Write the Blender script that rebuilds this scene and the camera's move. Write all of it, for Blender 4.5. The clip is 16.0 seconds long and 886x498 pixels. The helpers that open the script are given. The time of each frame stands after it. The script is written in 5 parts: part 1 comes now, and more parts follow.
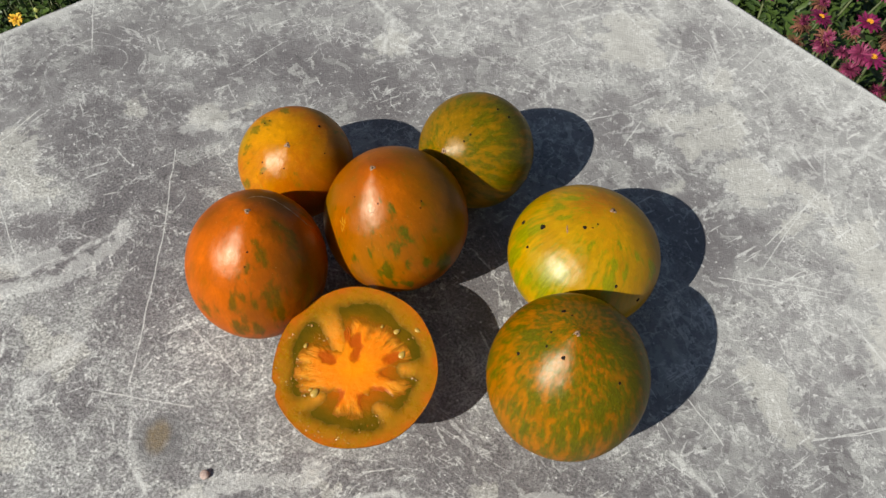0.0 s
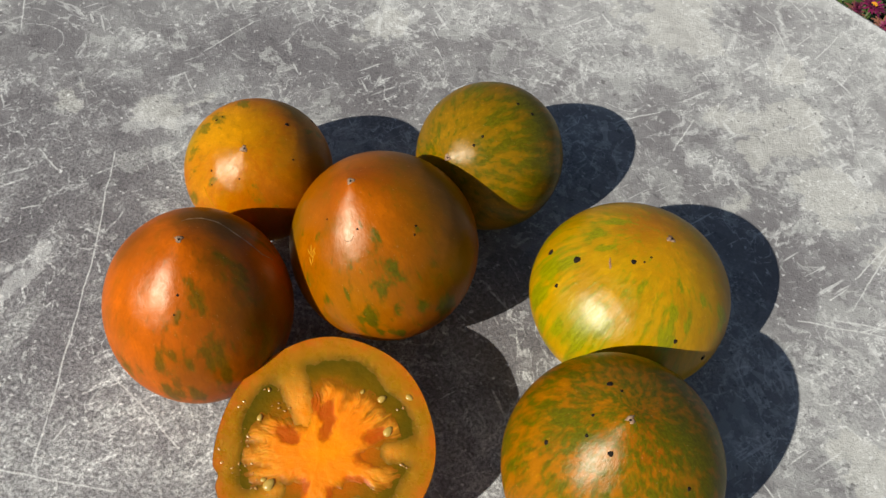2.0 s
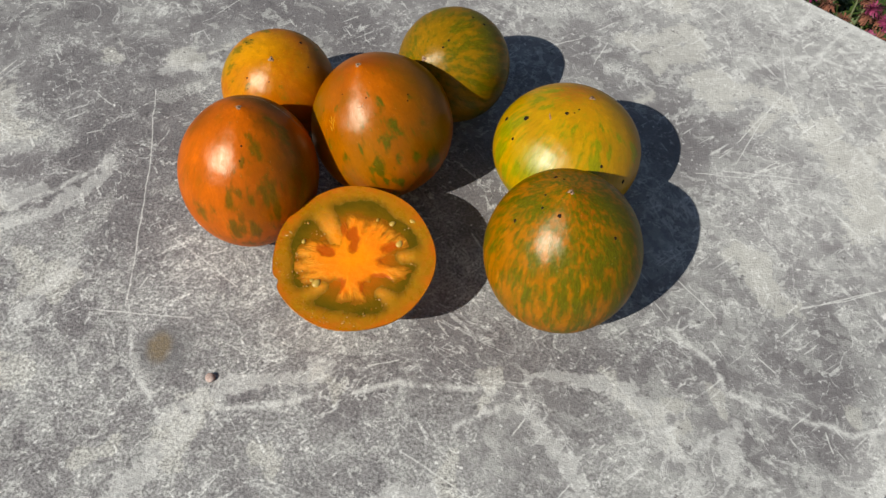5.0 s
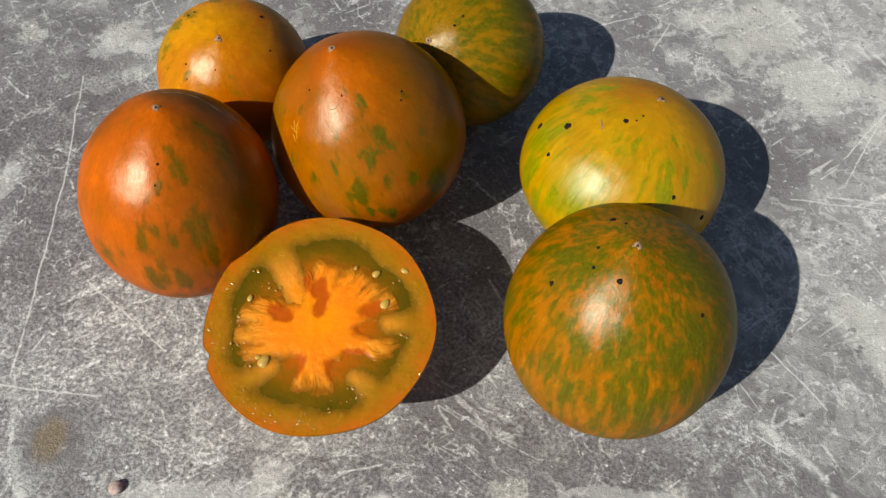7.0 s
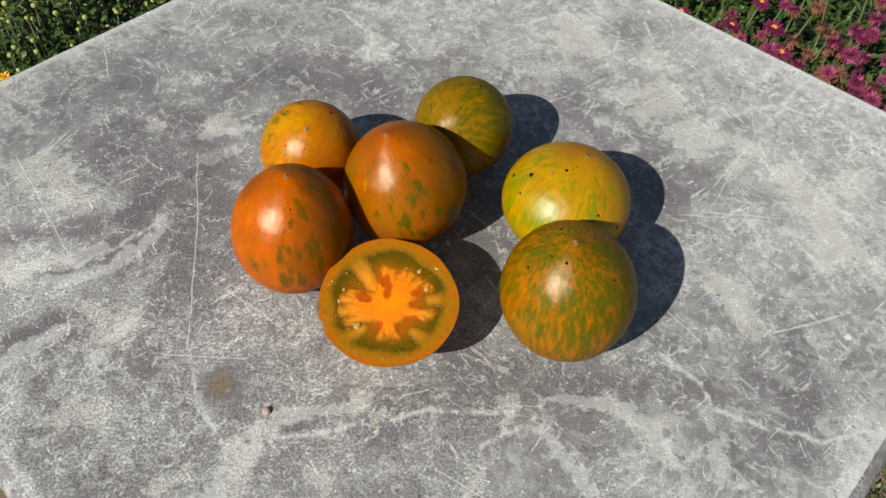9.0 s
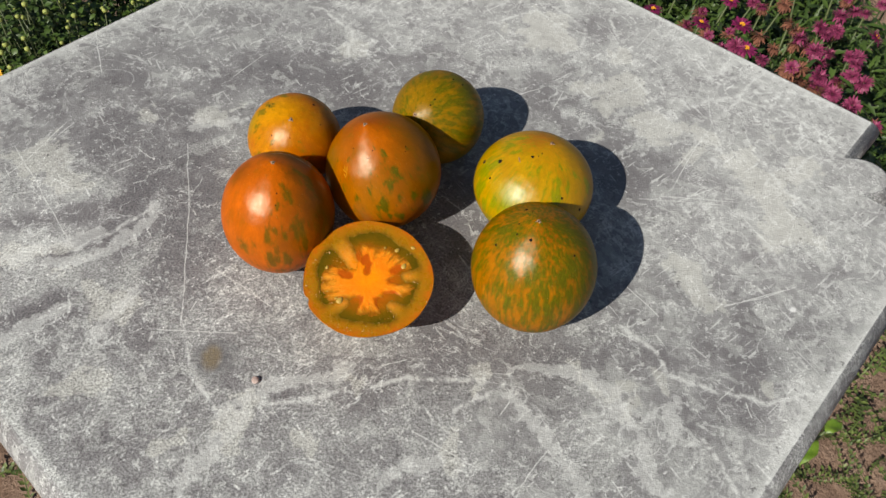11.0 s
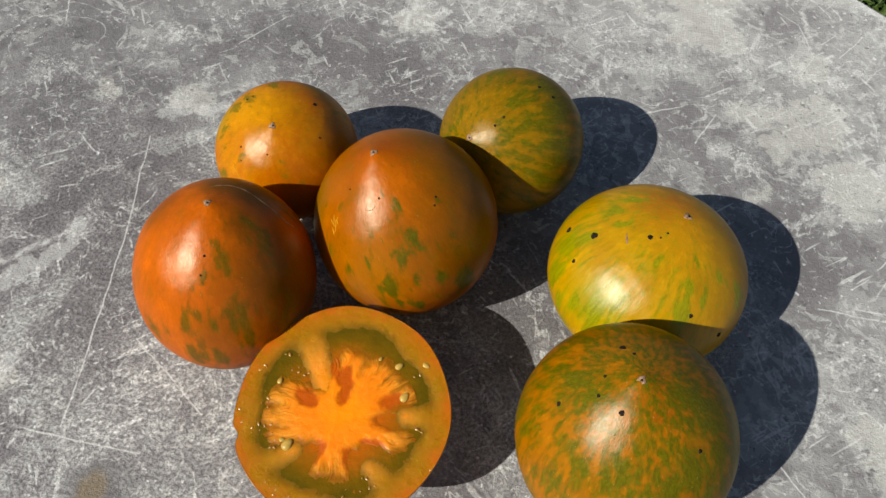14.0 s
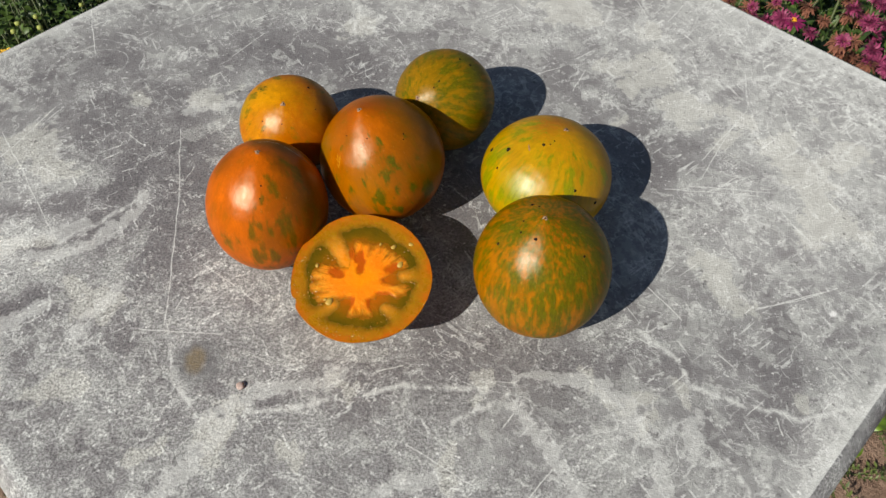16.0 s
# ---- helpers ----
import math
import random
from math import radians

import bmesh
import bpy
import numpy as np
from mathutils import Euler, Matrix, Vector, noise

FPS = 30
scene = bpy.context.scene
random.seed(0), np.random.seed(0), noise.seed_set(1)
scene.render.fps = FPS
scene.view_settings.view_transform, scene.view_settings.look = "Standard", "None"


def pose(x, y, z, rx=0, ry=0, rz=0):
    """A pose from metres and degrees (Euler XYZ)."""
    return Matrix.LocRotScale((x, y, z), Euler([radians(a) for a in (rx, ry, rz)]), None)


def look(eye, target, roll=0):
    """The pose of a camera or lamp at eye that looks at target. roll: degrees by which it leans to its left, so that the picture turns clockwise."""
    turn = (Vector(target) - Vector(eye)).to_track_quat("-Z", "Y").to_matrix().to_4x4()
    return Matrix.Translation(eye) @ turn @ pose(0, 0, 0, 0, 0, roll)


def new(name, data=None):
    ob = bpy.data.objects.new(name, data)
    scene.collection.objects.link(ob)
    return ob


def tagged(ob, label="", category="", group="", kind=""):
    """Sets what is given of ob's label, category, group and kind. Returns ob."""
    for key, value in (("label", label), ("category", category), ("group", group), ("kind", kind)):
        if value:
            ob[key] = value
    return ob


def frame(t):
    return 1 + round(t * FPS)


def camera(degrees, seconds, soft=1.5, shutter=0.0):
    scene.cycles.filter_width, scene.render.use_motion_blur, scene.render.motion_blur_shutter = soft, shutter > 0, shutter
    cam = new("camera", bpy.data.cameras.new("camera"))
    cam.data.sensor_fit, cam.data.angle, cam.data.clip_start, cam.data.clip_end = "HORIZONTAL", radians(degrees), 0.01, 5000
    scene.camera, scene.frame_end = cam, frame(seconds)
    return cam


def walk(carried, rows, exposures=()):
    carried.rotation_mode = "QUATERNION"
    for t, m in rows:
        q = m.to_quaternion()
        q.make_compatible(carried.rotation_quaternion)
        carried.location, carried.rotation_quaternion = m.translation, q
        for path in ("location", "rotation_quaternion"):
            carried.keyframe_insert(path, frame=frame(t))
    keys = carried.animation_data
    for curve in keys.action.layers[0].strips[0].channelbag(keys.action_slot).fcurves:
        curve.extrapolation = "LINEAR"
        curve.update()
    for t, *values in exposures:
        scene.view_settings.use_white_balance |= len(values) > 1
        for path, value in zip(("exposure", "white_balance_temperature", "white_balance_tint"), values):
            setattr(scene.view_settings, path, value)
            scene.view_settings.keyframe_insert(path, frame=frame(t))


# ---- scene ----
from mathutils import geometry

cam = camera(58.6, 16.0)
PATH = [
    (0, (0.117, 0.153, 1.097), (0.074, 1.197, -0.609), 5.7),
    (0.5, (0.126, 0.172, 1.088), (0.055, 1.2, -0.626), 4.7),
    (1, (0.112, 0.182, 1.067), (0.033, 1.203, -0.651), 4.4),
    (1.5, (0.108, 0.187, 1.054), (0.03, 1.211, -0.662), 4.5),
    (2, (0.116, 0.212, 1.029), (0.048, 1.246, -0.681), 5.0),
    (2.5, (0.126, 0.198, 1.017), (0.079, 1.26, -0.677), 5.6),
    (3, (0.13, 0.158, 1.025), (0.107, 1.248, -0.651), 5.7),
    (3.5, (0.132, 0.122, 1.037), (0.136, 1.234, -0.625), 5.7),
    (4, (0.126, 0.1, 1.062), (0.157, 1.228, -0.589), 5.5),
    (4.2, (0.119, 0.088, 1.07), (0.159, 1.224, -0.576), 5.3),
    (6.3, (0.108, 0.144, 0.999), (0.125, 1.26, -0.661), 4.7),
    (6.5, (0.11, 0.16, 0.985), (0.116, 1.267, -0.681), 4.6),
    (7, (0.116, 0.172, 0.994), (0.105, 1.268, -0.679), 4.3),
    (7.5, (0.112, 0.15, 1.016), (0.099, 1.258, -0.649), 4.1),
    (8, (0.105, 0.123, 1.045), (0.111, 1.255, -0.605), 4.2),
    (8.5, (0.096, 0.096, 1.084), (0.138, 1.25, -0.549), 4.6),
    (9, (0.089, 0.069, 1.117), (0.169, 1.247, -0.497), 5.1),
    (9.2, (0.092, 0.058, 1.128), (0.184, 1.248, -0.477), 5.3),
    (11.3, (0.094, 0.041, 1.139), (0.212, 1.214, -0.477), 6.2),
    (11.5, (0.096, 0.046, 1.137), (0.202, 1.22, -0.479), 6.0),
    (12, (0.096, 0.057, 1.111), (0.172, 1.205, -0.524), 6.0),
    (12.5, (0.106, 0.095, 1.084), (0.135, 1.218, -0.571), 5.9),
    (13, (0.105, 0.138, 1.069), (0.069, 1.24, -0.599), 5.2),
    (13.5, (0.113, 0.173, 1.053), (0.008, 1.26, -0.622), 3.9),
    (14, (0.123, 0.193, 1.024), (-0.031, 1.275, -0.65), 2.4),
    (14.5, (0.128, 0.195, 1.051), (-0.032, 1.285, -0.618), 1.4),
    (15, (0.133, 0.16, 1.068), (0.018, 1.264, -0.595), 1.5),
    (15.5, (0.133, 0.112, 1.096), (0.082, 1.227, -0.563), 1.8),
    (16, (0.117, 0.072, 1.117), (0.13, 1.193, -0.539), 2.4),
]
walk(cam, [(t, look(eye, target, roll)) for t, eye, target, roll in PATH])

# ---- light ----
SUN_AZIMUTH, SUN_HEIGHT = 223.0, 39.5   # degrees: where the sun stands, counted from +x towards +y, and above the horizon
scene.view_settings.exposure = 0.0
world = bpy.data.worlds.new("sky")
scene.world = world
world.use_nodes = True
sky = world.node_tree.nodes.new("ShaderNodeTexSky")
sky.sky_type, sky.sun_disc = "NISHITA", False
sky.sun_elevation = radians(SUN_HEIGHT)
sky.sun_rotation = radians(90.0 - SUN_AZIMUTH)
world.node_tree.nodes["Background"].inputs["Strength"].default_value = 0.051
world.node_tree.links.new(sky.outputs[0], world.node_tree.nodes["Background"].inputs["Color"])
sun = new("sun", bpy.data.lights.new("sun", "SUN"))
sun.data.energy, sun.data.angle, sun.data.color = 4.9, radians(0.53), (1.0, 0.95, 0.87)
_a, _e = radians(SUN_AZIMUTH), radians(SUN_HEIGHT)
SUN_WAY = Vector((math.cos(_a) * math.cos(_e), math.sin(_a) * math.cos(_e), math.sin(_e)))
sun.matrix_world = look(SUN_WAY * 5.0, (0, 0, 0))

# ---- node helpers ----


class Tree:
    """A few shorthands to write a node material."""

    def __init__(self, name):
        self.mat = bpy.data.materials.new(name)
        self.mat.use_nodes = True
        self.t = self.mat.node_tree
        self.bsdf = self.t.nodes["Principled BSDF"]

    def put(self, socket, value):
        if isinstance(value, bpy.types.NodeSocket):
            self.t.links.new(value, socket)
        elif isinstance(value, (tuple, list)) and len(value) == 3 and socket.type == "RGBA":
            socket.default_value = (*value, 1.0)
        else:
            socket.default_value = value

    def node(self, kind, *values, **named):
        n = self.t.nodes.new(kind)
        for k, v in enumerate(values):
            if v is not None:
                self.put(n.inputs[k], v)
        for k, v in named.items():
            self.put(n.inputs[k.replace("_", " ")], v)
        return n

    def math(self, op, a, b=None, c=None, clamp=False):
        n = self.t.nodes.new("ShaderNodeMath")
        n.operation, n.use_clamp = op, clamp
        for k, v in enumerate((a, b, c)):
            if v is not None:
                self.put(n.inputs[k], v)
        return n.outputs[0]

    def vec(self, op, a, b=None):
        n = self.t.nodes.new("ShaderNodeVectorMath")
        n.operation = op
        self.put(n.inputs[0], a)
        if b is not None:
            self.put(n.inputs["Scale"] if op == "SCALE" else n.inputs[1], b)
        return n.outputs["Value"] if op in ("LENGTH", "DOT_PRODUCT", "DISTANCE") else n.outputs[0]

    def noise(self, at, scale, detail=4.0, rough=0.55, twist=0.0, colour=False):
        n = self.node("ShaderNodeTexNoise", Vector=at, Scale=scale, Detail=detail, Roughness=rough, Distortion=twist)
        return n.outputs["Color" if colour else "Fac"]

    def step(self, value, low, high, a=0.0, b=1.0):
        n = self.t.nodes.new("ShaderNodeMapRange")
        n.interpolation_type = "SMOOTHSTEP"
        for k, v in enumerate((value, low, high, a, b)):
            self.put(n.inputs[k], v)
        return n.outputs[0]

    def mix(self, factor, a, b):
        n = self.t.nodes.new("ShaderNodeMix")
        n.data_type = "RGBA"
        self.put(n.inputs[0], factor)
        self.put(n.inputs[6], a)
        self.put(n.inputs[7], b)
        return n.outputs[2]

    def ramp(self, value, *stops):
        n = self.t.nodes.new("ShaderNodeValToRGB")
        self.put(n.inputs[0], value)
        e = n.color_ramp.elements
        while len(e) < len(stops):
            e.new(0.5)
        for k, (at, colour) in enumerate(stops):
            e[k].position, e[k].color = at, (*colour, 1.0)
        return n.outputs[0]

    def bump(self, height, strength, distance):
        n = self.node("ShaderNodeBump", Strength=strength, Distance=distance, Height=height)
        self.put(self.bsdf.inputs["Normal"], n.outputs[0])

    def done(self, colour, rough=0.5, **named):
        self.put(self.bsdf.inputs["Base Color"], colour)
        self.put(self.bsdf.inputs["Roughness"], rough)
        for k, v in named.items():
            self.put(self.bsdf.inputs[k.replace("_", " ")], v)
        return self.mat


def segment_group():
    """A node group: how near a place lies to a straight stroke from A to B, 1 on it and 0 from Width on."""
    g = bpy.data.node_groups.new("stroke", "ShaderNodeTree")
    for name, kind in (("P", "NodeSocketVector"), ("A", "NodeSocketVector"), ("B", "NodeSocketVector"), ("Width", "NodeSocketFloat"), ("Before", "NodeSocketFloat")):
        g.interface.new_socket(name, in_out="INPUT", socket_type=kind)
    g.interface.new_socket("Mask", in_out="OUTPUT", socket_type="NodeSocketFloat")
    gin, gout = g.nodes.new("NodeGroupInput"), g.nodes.new("NodeGroupOutput")

    def vec(op, a, b, out=0):
        n = g.nodes.new("ShaderNodeVectorMath")
        n.operation = op
        g.links.new(a, n.inputs[0])
        if b is not None:
            g.links.new(b, n.inputs["Scale"] if op == "SCALE" else n.inputs[1])
        return n.outputs["Value"] if out else n.outputs[0]

    # a hair's breadth of the strokes before shifts the place, so that they are worked out one after another
    shift = g.nodes.new("ShaderNodeMath")
    shift.operation = "MULTIPLY"
    shift.inputs[1].default_value = 1e-7
    g.links.new(gin.outputs["Before"], shift.inputs[0])
    place = vec("ADD", gin.outputs["P"], shift.outputs[0])
    ap, ab = vec("SUBTRACT", place, gin.outputs["A"]), vec("SUBTRACT", gin.outputs["B"], gin.outputs["A"])
    share = g.nodes.new("ShaderNodeMath")
    share.operation, share.use_clamp = "DIVIDE", True
    g.links.new(vec("DOT_PRODUCT", ap, ab, 1), share.inputs[0])
    g.links.new(vec("DOT_PRODUCT", ab, ab, 1), share.inputs[1])
    far = vec("LENGTH", vec("SUBTRACT", ap, vec("SCALE", ab, share.outputs[0])), None, 1)
    fall = g.nodes.new("ShaderNodeMapRange")
    fall.interpolation_type = "SMOOTHSTEP"
    g.links.new(far, fall.inputs[0])
    g.links.new(gin.outputs["Width"], fall.inputs[1])
    fall.inputs[2].default_value = 0.0
    most = g.nodes.new("ShaderNodeMath")
    most.operation = "MAXIMUM"
    g.links.new(fall.outputs[0], most.inputs[0])
    g.links.new(gin.outputs["Before"], most.inputs[1])
    g.links.new(most.outputs[0], gout.inputs[0])
    return g


STROKE = segment_group()


def strokes(tree, at, rows, width):
    """The strongest of several strokes, each (x, y, x, y)."""
    total = 0.0
    for row in rows:
        n = tree.t.nodes.new("ShaderNodeGroup")
        n.node_tree = STROKE
        tree.put(n.inputs["P"], at)
        n.inputs["A"].default_value, n.inputs["B"].default_value = (row[0], row[1], 0), (row[2], row[3], 0)
        n.inputs["Width"].default_value = width
        tree.put(n.inputs["Before"], total)
        total = n.outputs[0]
    return total


# ---- materials ----
TABLE_Z = 0.74
CORNERS = [Vector((-0.2802, 0.3831)), Vector((0.1164, -0.0134)), Vector((0.5055, 0.4109)), Vector((0.0872, 0.7505))]

# pale worn patches and dark worn patches of the stone: x, y, radius
PALE = [(0.278, 0.446, 0.019), (0.265, 0.484, 0.018), (0.25, 0.466, 0.012), (0.237, 0.458, 0.010), (0.342, 0.395, 0.024), (0.336, 0.414, 0.012), (0.379, 0.406, 0.015), (0.366, 0.438, 0.006), (0.226, 0.433, 0.007), (0.295, 0.417, 0.009),
        (0.262, 0.52, 0.011), (0.35, 0.359, 0.023), (0.342, 0.538, 0.008), (0.234, 0.486, 0.014), (0.205, 0.548, 0.030), (0.053, 0.515, 0.014), (0.31, 0.44, 0.014), (0.282, 0.297, 0.017), (0.274, 0.319, 0.013), (0.302, 0.236, 0.008)]
PALE_NEAR = [(-0.066, 0.281, 0.012), (-0.06, 0.292, 0.008), (-0.131, 0.319, 0.013), (-0.104, 0.32, 0.013), (-0.084, 0.291, 0.012), (0.011, 0.225, 0.009), (0.008, 0.208, 0.009), (-0.023, 0.202, 0.011), (-0.08, 0.235, 0.015), (0.047, 0.203, 0.010),
             (0.072, 0.236, 0.007), (0.224, 0.222, 0.011), (0.216, 0.24, 0.009), (0.196, 0.252, 0.007), (0.142, 0.244, 0.009), (0.126, 0.197, 0.010), (0.24, 0.241, 0.008), (-0.14, 0.40, 0.022), (-0.117, 0.374, 0.018), (-0.031, 0.44, 0.014), (-0.083, 0.442, 0.012)]
DARK = [(0.120, 0.254, 0.020), (0.150, 0.252, 0.022), (0.188, 0.256, 0.022), (0.222, 0.262, 0.018), (0.250, 0.252, 0.014), (0.081, 0.238, 0.014), (0.095, 0.241, 0.011), (0.033, 0.232, 0.008), (0.047, 0.236, 0.007), (-0.09, 0.214, 0.018), (-0.058, 0.204, 0.014), (-0.007, 0.251, 0.012), (0.172, 0.245, 0.015), (0.128, 0.27, 0.018), (0.268, 0.223, 0.019), (0.276, 0.268, 0.012),
        (0.171, 0.226, 0.016), (0.33, 0.337, 0.013), (-0.101, 0.25, 0.012), (-0.095, 0.277, 0.008), (-0.05, 0.264, 0.012), (-0.06, 0.385, 0.030), (-0.103, 0.42, 0.028), (-0.06, 0.438, 0.022), (-0.005, 0.491, 0.028), (0.299, 0.251, 0.018)]
DARK_FAR = [(0.14, 0.338, 0.022), (-0.04, 0.34, 0.038), (-0.035, 0.395, 0.026), (-0.111, 0.484, 0.034), (0.038, 0.493, 0.028), (0.20, 0.472, 0.018), (0.249, 0.559, 0.014), (0.31, 0.505, 0.016), (0.318, 0.466, 0.010), (-0.15, 0.46, 0.026), (0.252, 0.40, 0.030), (0.131, 0.367, 0.036),
            (0.353, 0.405, 0.008), (0.067, 0.478, 0.030), (0.303, 0.286, 0.014), (0.268, 0.464, 0.007), (0.29, 0.40, 0.016), (0.12, 0.50, 0.03)]
# wide paler areas towards the edges
FAR_PALE = [(0.329, 0.233, 0.012), (0.318, 0.221, 0.014), (0.306, 0.209, 0.013), (0.296, 0.196, 0.012), (0.342, 0.245, 0.009), (0.30, 0.345, 0.050), (0.39, 0.40, 0.11), (0.22, 0.59, 0.13), (0.09, 0.62, 0.12), (0.36, 0.50, 0.11), (-0.13, 0.33, 0.05)]
# hair scratches, thin veins and broad bands: each a run of x, y
HAIR_NEAR = [((-0.033, 0.221), (-0.023, 0.219)), ((0.106, 0.209), (0.12, 0.201), (0.14, 0.189)), ((0.152, 0.22), (0.158, 0.228)), ((0.176, 0.2), (0.161, 0.181), (0.158, 0.175)),
             ((0.268, 0.265), (0.275, 0.258)), ((0.225, 0.274), (0.236, 0.267)), ((0.292, 0.23), (0.293, 0.221)), ((-0.043, 0.269), (0.004, 0.268)), ((-0.025, 0.282), (-0.022, 0.288)),
             ((-0.015, 0.312), (0.021, 0.286)), ((0.236, 0.306), (0.252, 0.285)), ((0.295, 0.294), (0.32, 0.3), (0.344, 0.309)), ((0.087, 0.249), (0.101, 0.253)),
             ((-0.072, 0.268), (-0.064, 0.282), (-0.056, 0.295)), ((-0.068, 0.281), (-0.06, 0.292)), ((0.279, 0.386), (0.31, 0.437)), ((0.27, 0.38), (0.321, 0.377)), ((0.282, 0.376), (0.311, 0.39)), ((0.294, 0.293), (0.335, 0.306))]
HAIR_FAR = [((-0.16, 0.376), (-0.148, 0.395), (-0.133, 0.429)), ((-0.159, 0.404), (-0.138, 0.376), (-0.102, 0.325)), ((-0.083, 0.409), (-0.07, 0.399)), ((-0.077, 0.377), (-0.069, 0.38)),
            ((-0.049, 0.413), (-0.038, 0.355), (-0.028, 0.272)), ((0.248, 0.562), (0.259, 0.554), (0.265, 0.53), (0.257, 0.515)), ((0.27, 0.541), (0.278, 0.55)), ((0.278, 0.532), (0.292, 0.551)),
            ((0.204, 0.458), (0.214, 0.479)), ((0.18, 0.473), (0.198, 0.481)), ((0.282, 0.401), (0.318, 0.445)), ((0.304, 0.44), (0.315, 0.432)), ((0.255, 0.377), (0.312, 0.374)),
            ((0.285, 0.376), (0.302, 0.389)), ((-0.028, 0.48), (-0.01, 0.505)), ((-0.136, 0.523), (-0.121, 0.479)), ((0.379, 0.487), (0.391, 0.488))]
THIN = [((0.217, 0.578), (0.231, 0.564), (0.239, 0.547), (0.234, 0.531)), ((0.306, 0.467), (0.328, 0.476), (0.348, 0.477), (0.384, 0.465), (0.405, 0.428)),
        ((0.229, 0.278), (0.247, 0.261), (0.251, 0.247), (0.266, 0.24), (0.305, 0.23), (0.34, 0.237)), ((0.264, 0.208), (0.275, 0.178)), ((0.277, 0.203), (0.282, 0.187)),
        ((0.083, 0.236), (0.102, 0.242), (0.144, 0.24)), ((-0.027, 0.274), (-0.021, 0.253), (-0.002, 0.221)), ((0.128, 0.221), (0.157, 0.24)), ((-0.1, 0.322), (-0.066, 0.35)),
        ((0.023, 0.223), (0.057, 0.229), (0.068, 0.234)), ((0.325, 0.358), (0.339, 0.322)), ((0.041, 0.511), (0.058, 0.528))]
THIN_FAR = [((0.323, 0.474), (0.354, 0.484), (0.388, 0.489), (0.418, 0.479)), ((0.338, 0.469), (0.367, 0.502), (0.384, 0.518)), ((0.381, 0.463), (0.40, 0.448), (0.408, 0.438)), ((0.329, 0.50), (0.35, 0.516)), ((0.26, 0.562), (0.265, 0.539), (0.258, 0.52)),
            ((0.274, 0.488), (0.284, 0.466)), ((0.371, 0.406), (0.384, 0.421), (0.401, 0.417)), ((0.349, 0.419), (0.356, 0.391), (0.368, 0.373)), ((0.169, 0.555), (0.201, 0.574), (0.228, 0.543)), ((0.029, 0.562), (0.056, 0.537), (0.053, 0.506)), ((-0.038, 0.434), (-0.013, 0.44))]
BAND = [((0.159, 0.249), (0.198, 0.247), (0.213, 0.237), (0.226, 0.214), (0.233, 0.181)), ((0.16, 0.231), (0.177, 0.206), (0.196, 0.176)), ((0.253, 0.231), (0.244, 0.209)),
        ((-0.001, 0.218), (0.025, 0.235), (0.072, 0.246)), ((-0.012, 0.181), (0.014, 0.218)), ((0.091, 0.185), (0.117, 0.196)), ((-0.137, 0.314), (-0.113, 0.327), (-0.088, 0.336)),
        ((-0.115, 0.311), (-0.089, 0.316), (-0.065, 0.339), (-0.061, 0.359)), ((-0.124, 0.259), (-0.097, 0.281)), ((-0.049, 0.428), (-0.019, 0.437)), ((-0.073, 0.267), (-0.059, 0.295)),
        ((0.33, 0.503), (0.356, 0.52)), ((0.225, 0.187), (0.238, 0.179))]
DARK_BAND = [((-0.146, 0.342), (-0.102, 0.35), (-0.082, 0.357), (-0.069, 0.374)), ((-0.11, 0.319), (-0.08, 0.341)), ((-0.119, 0.273), (-0.102, 0.288))]


def runs(rows):
    return [(*a, *b) for row in rows for a, b in zip(row, row[1:])]


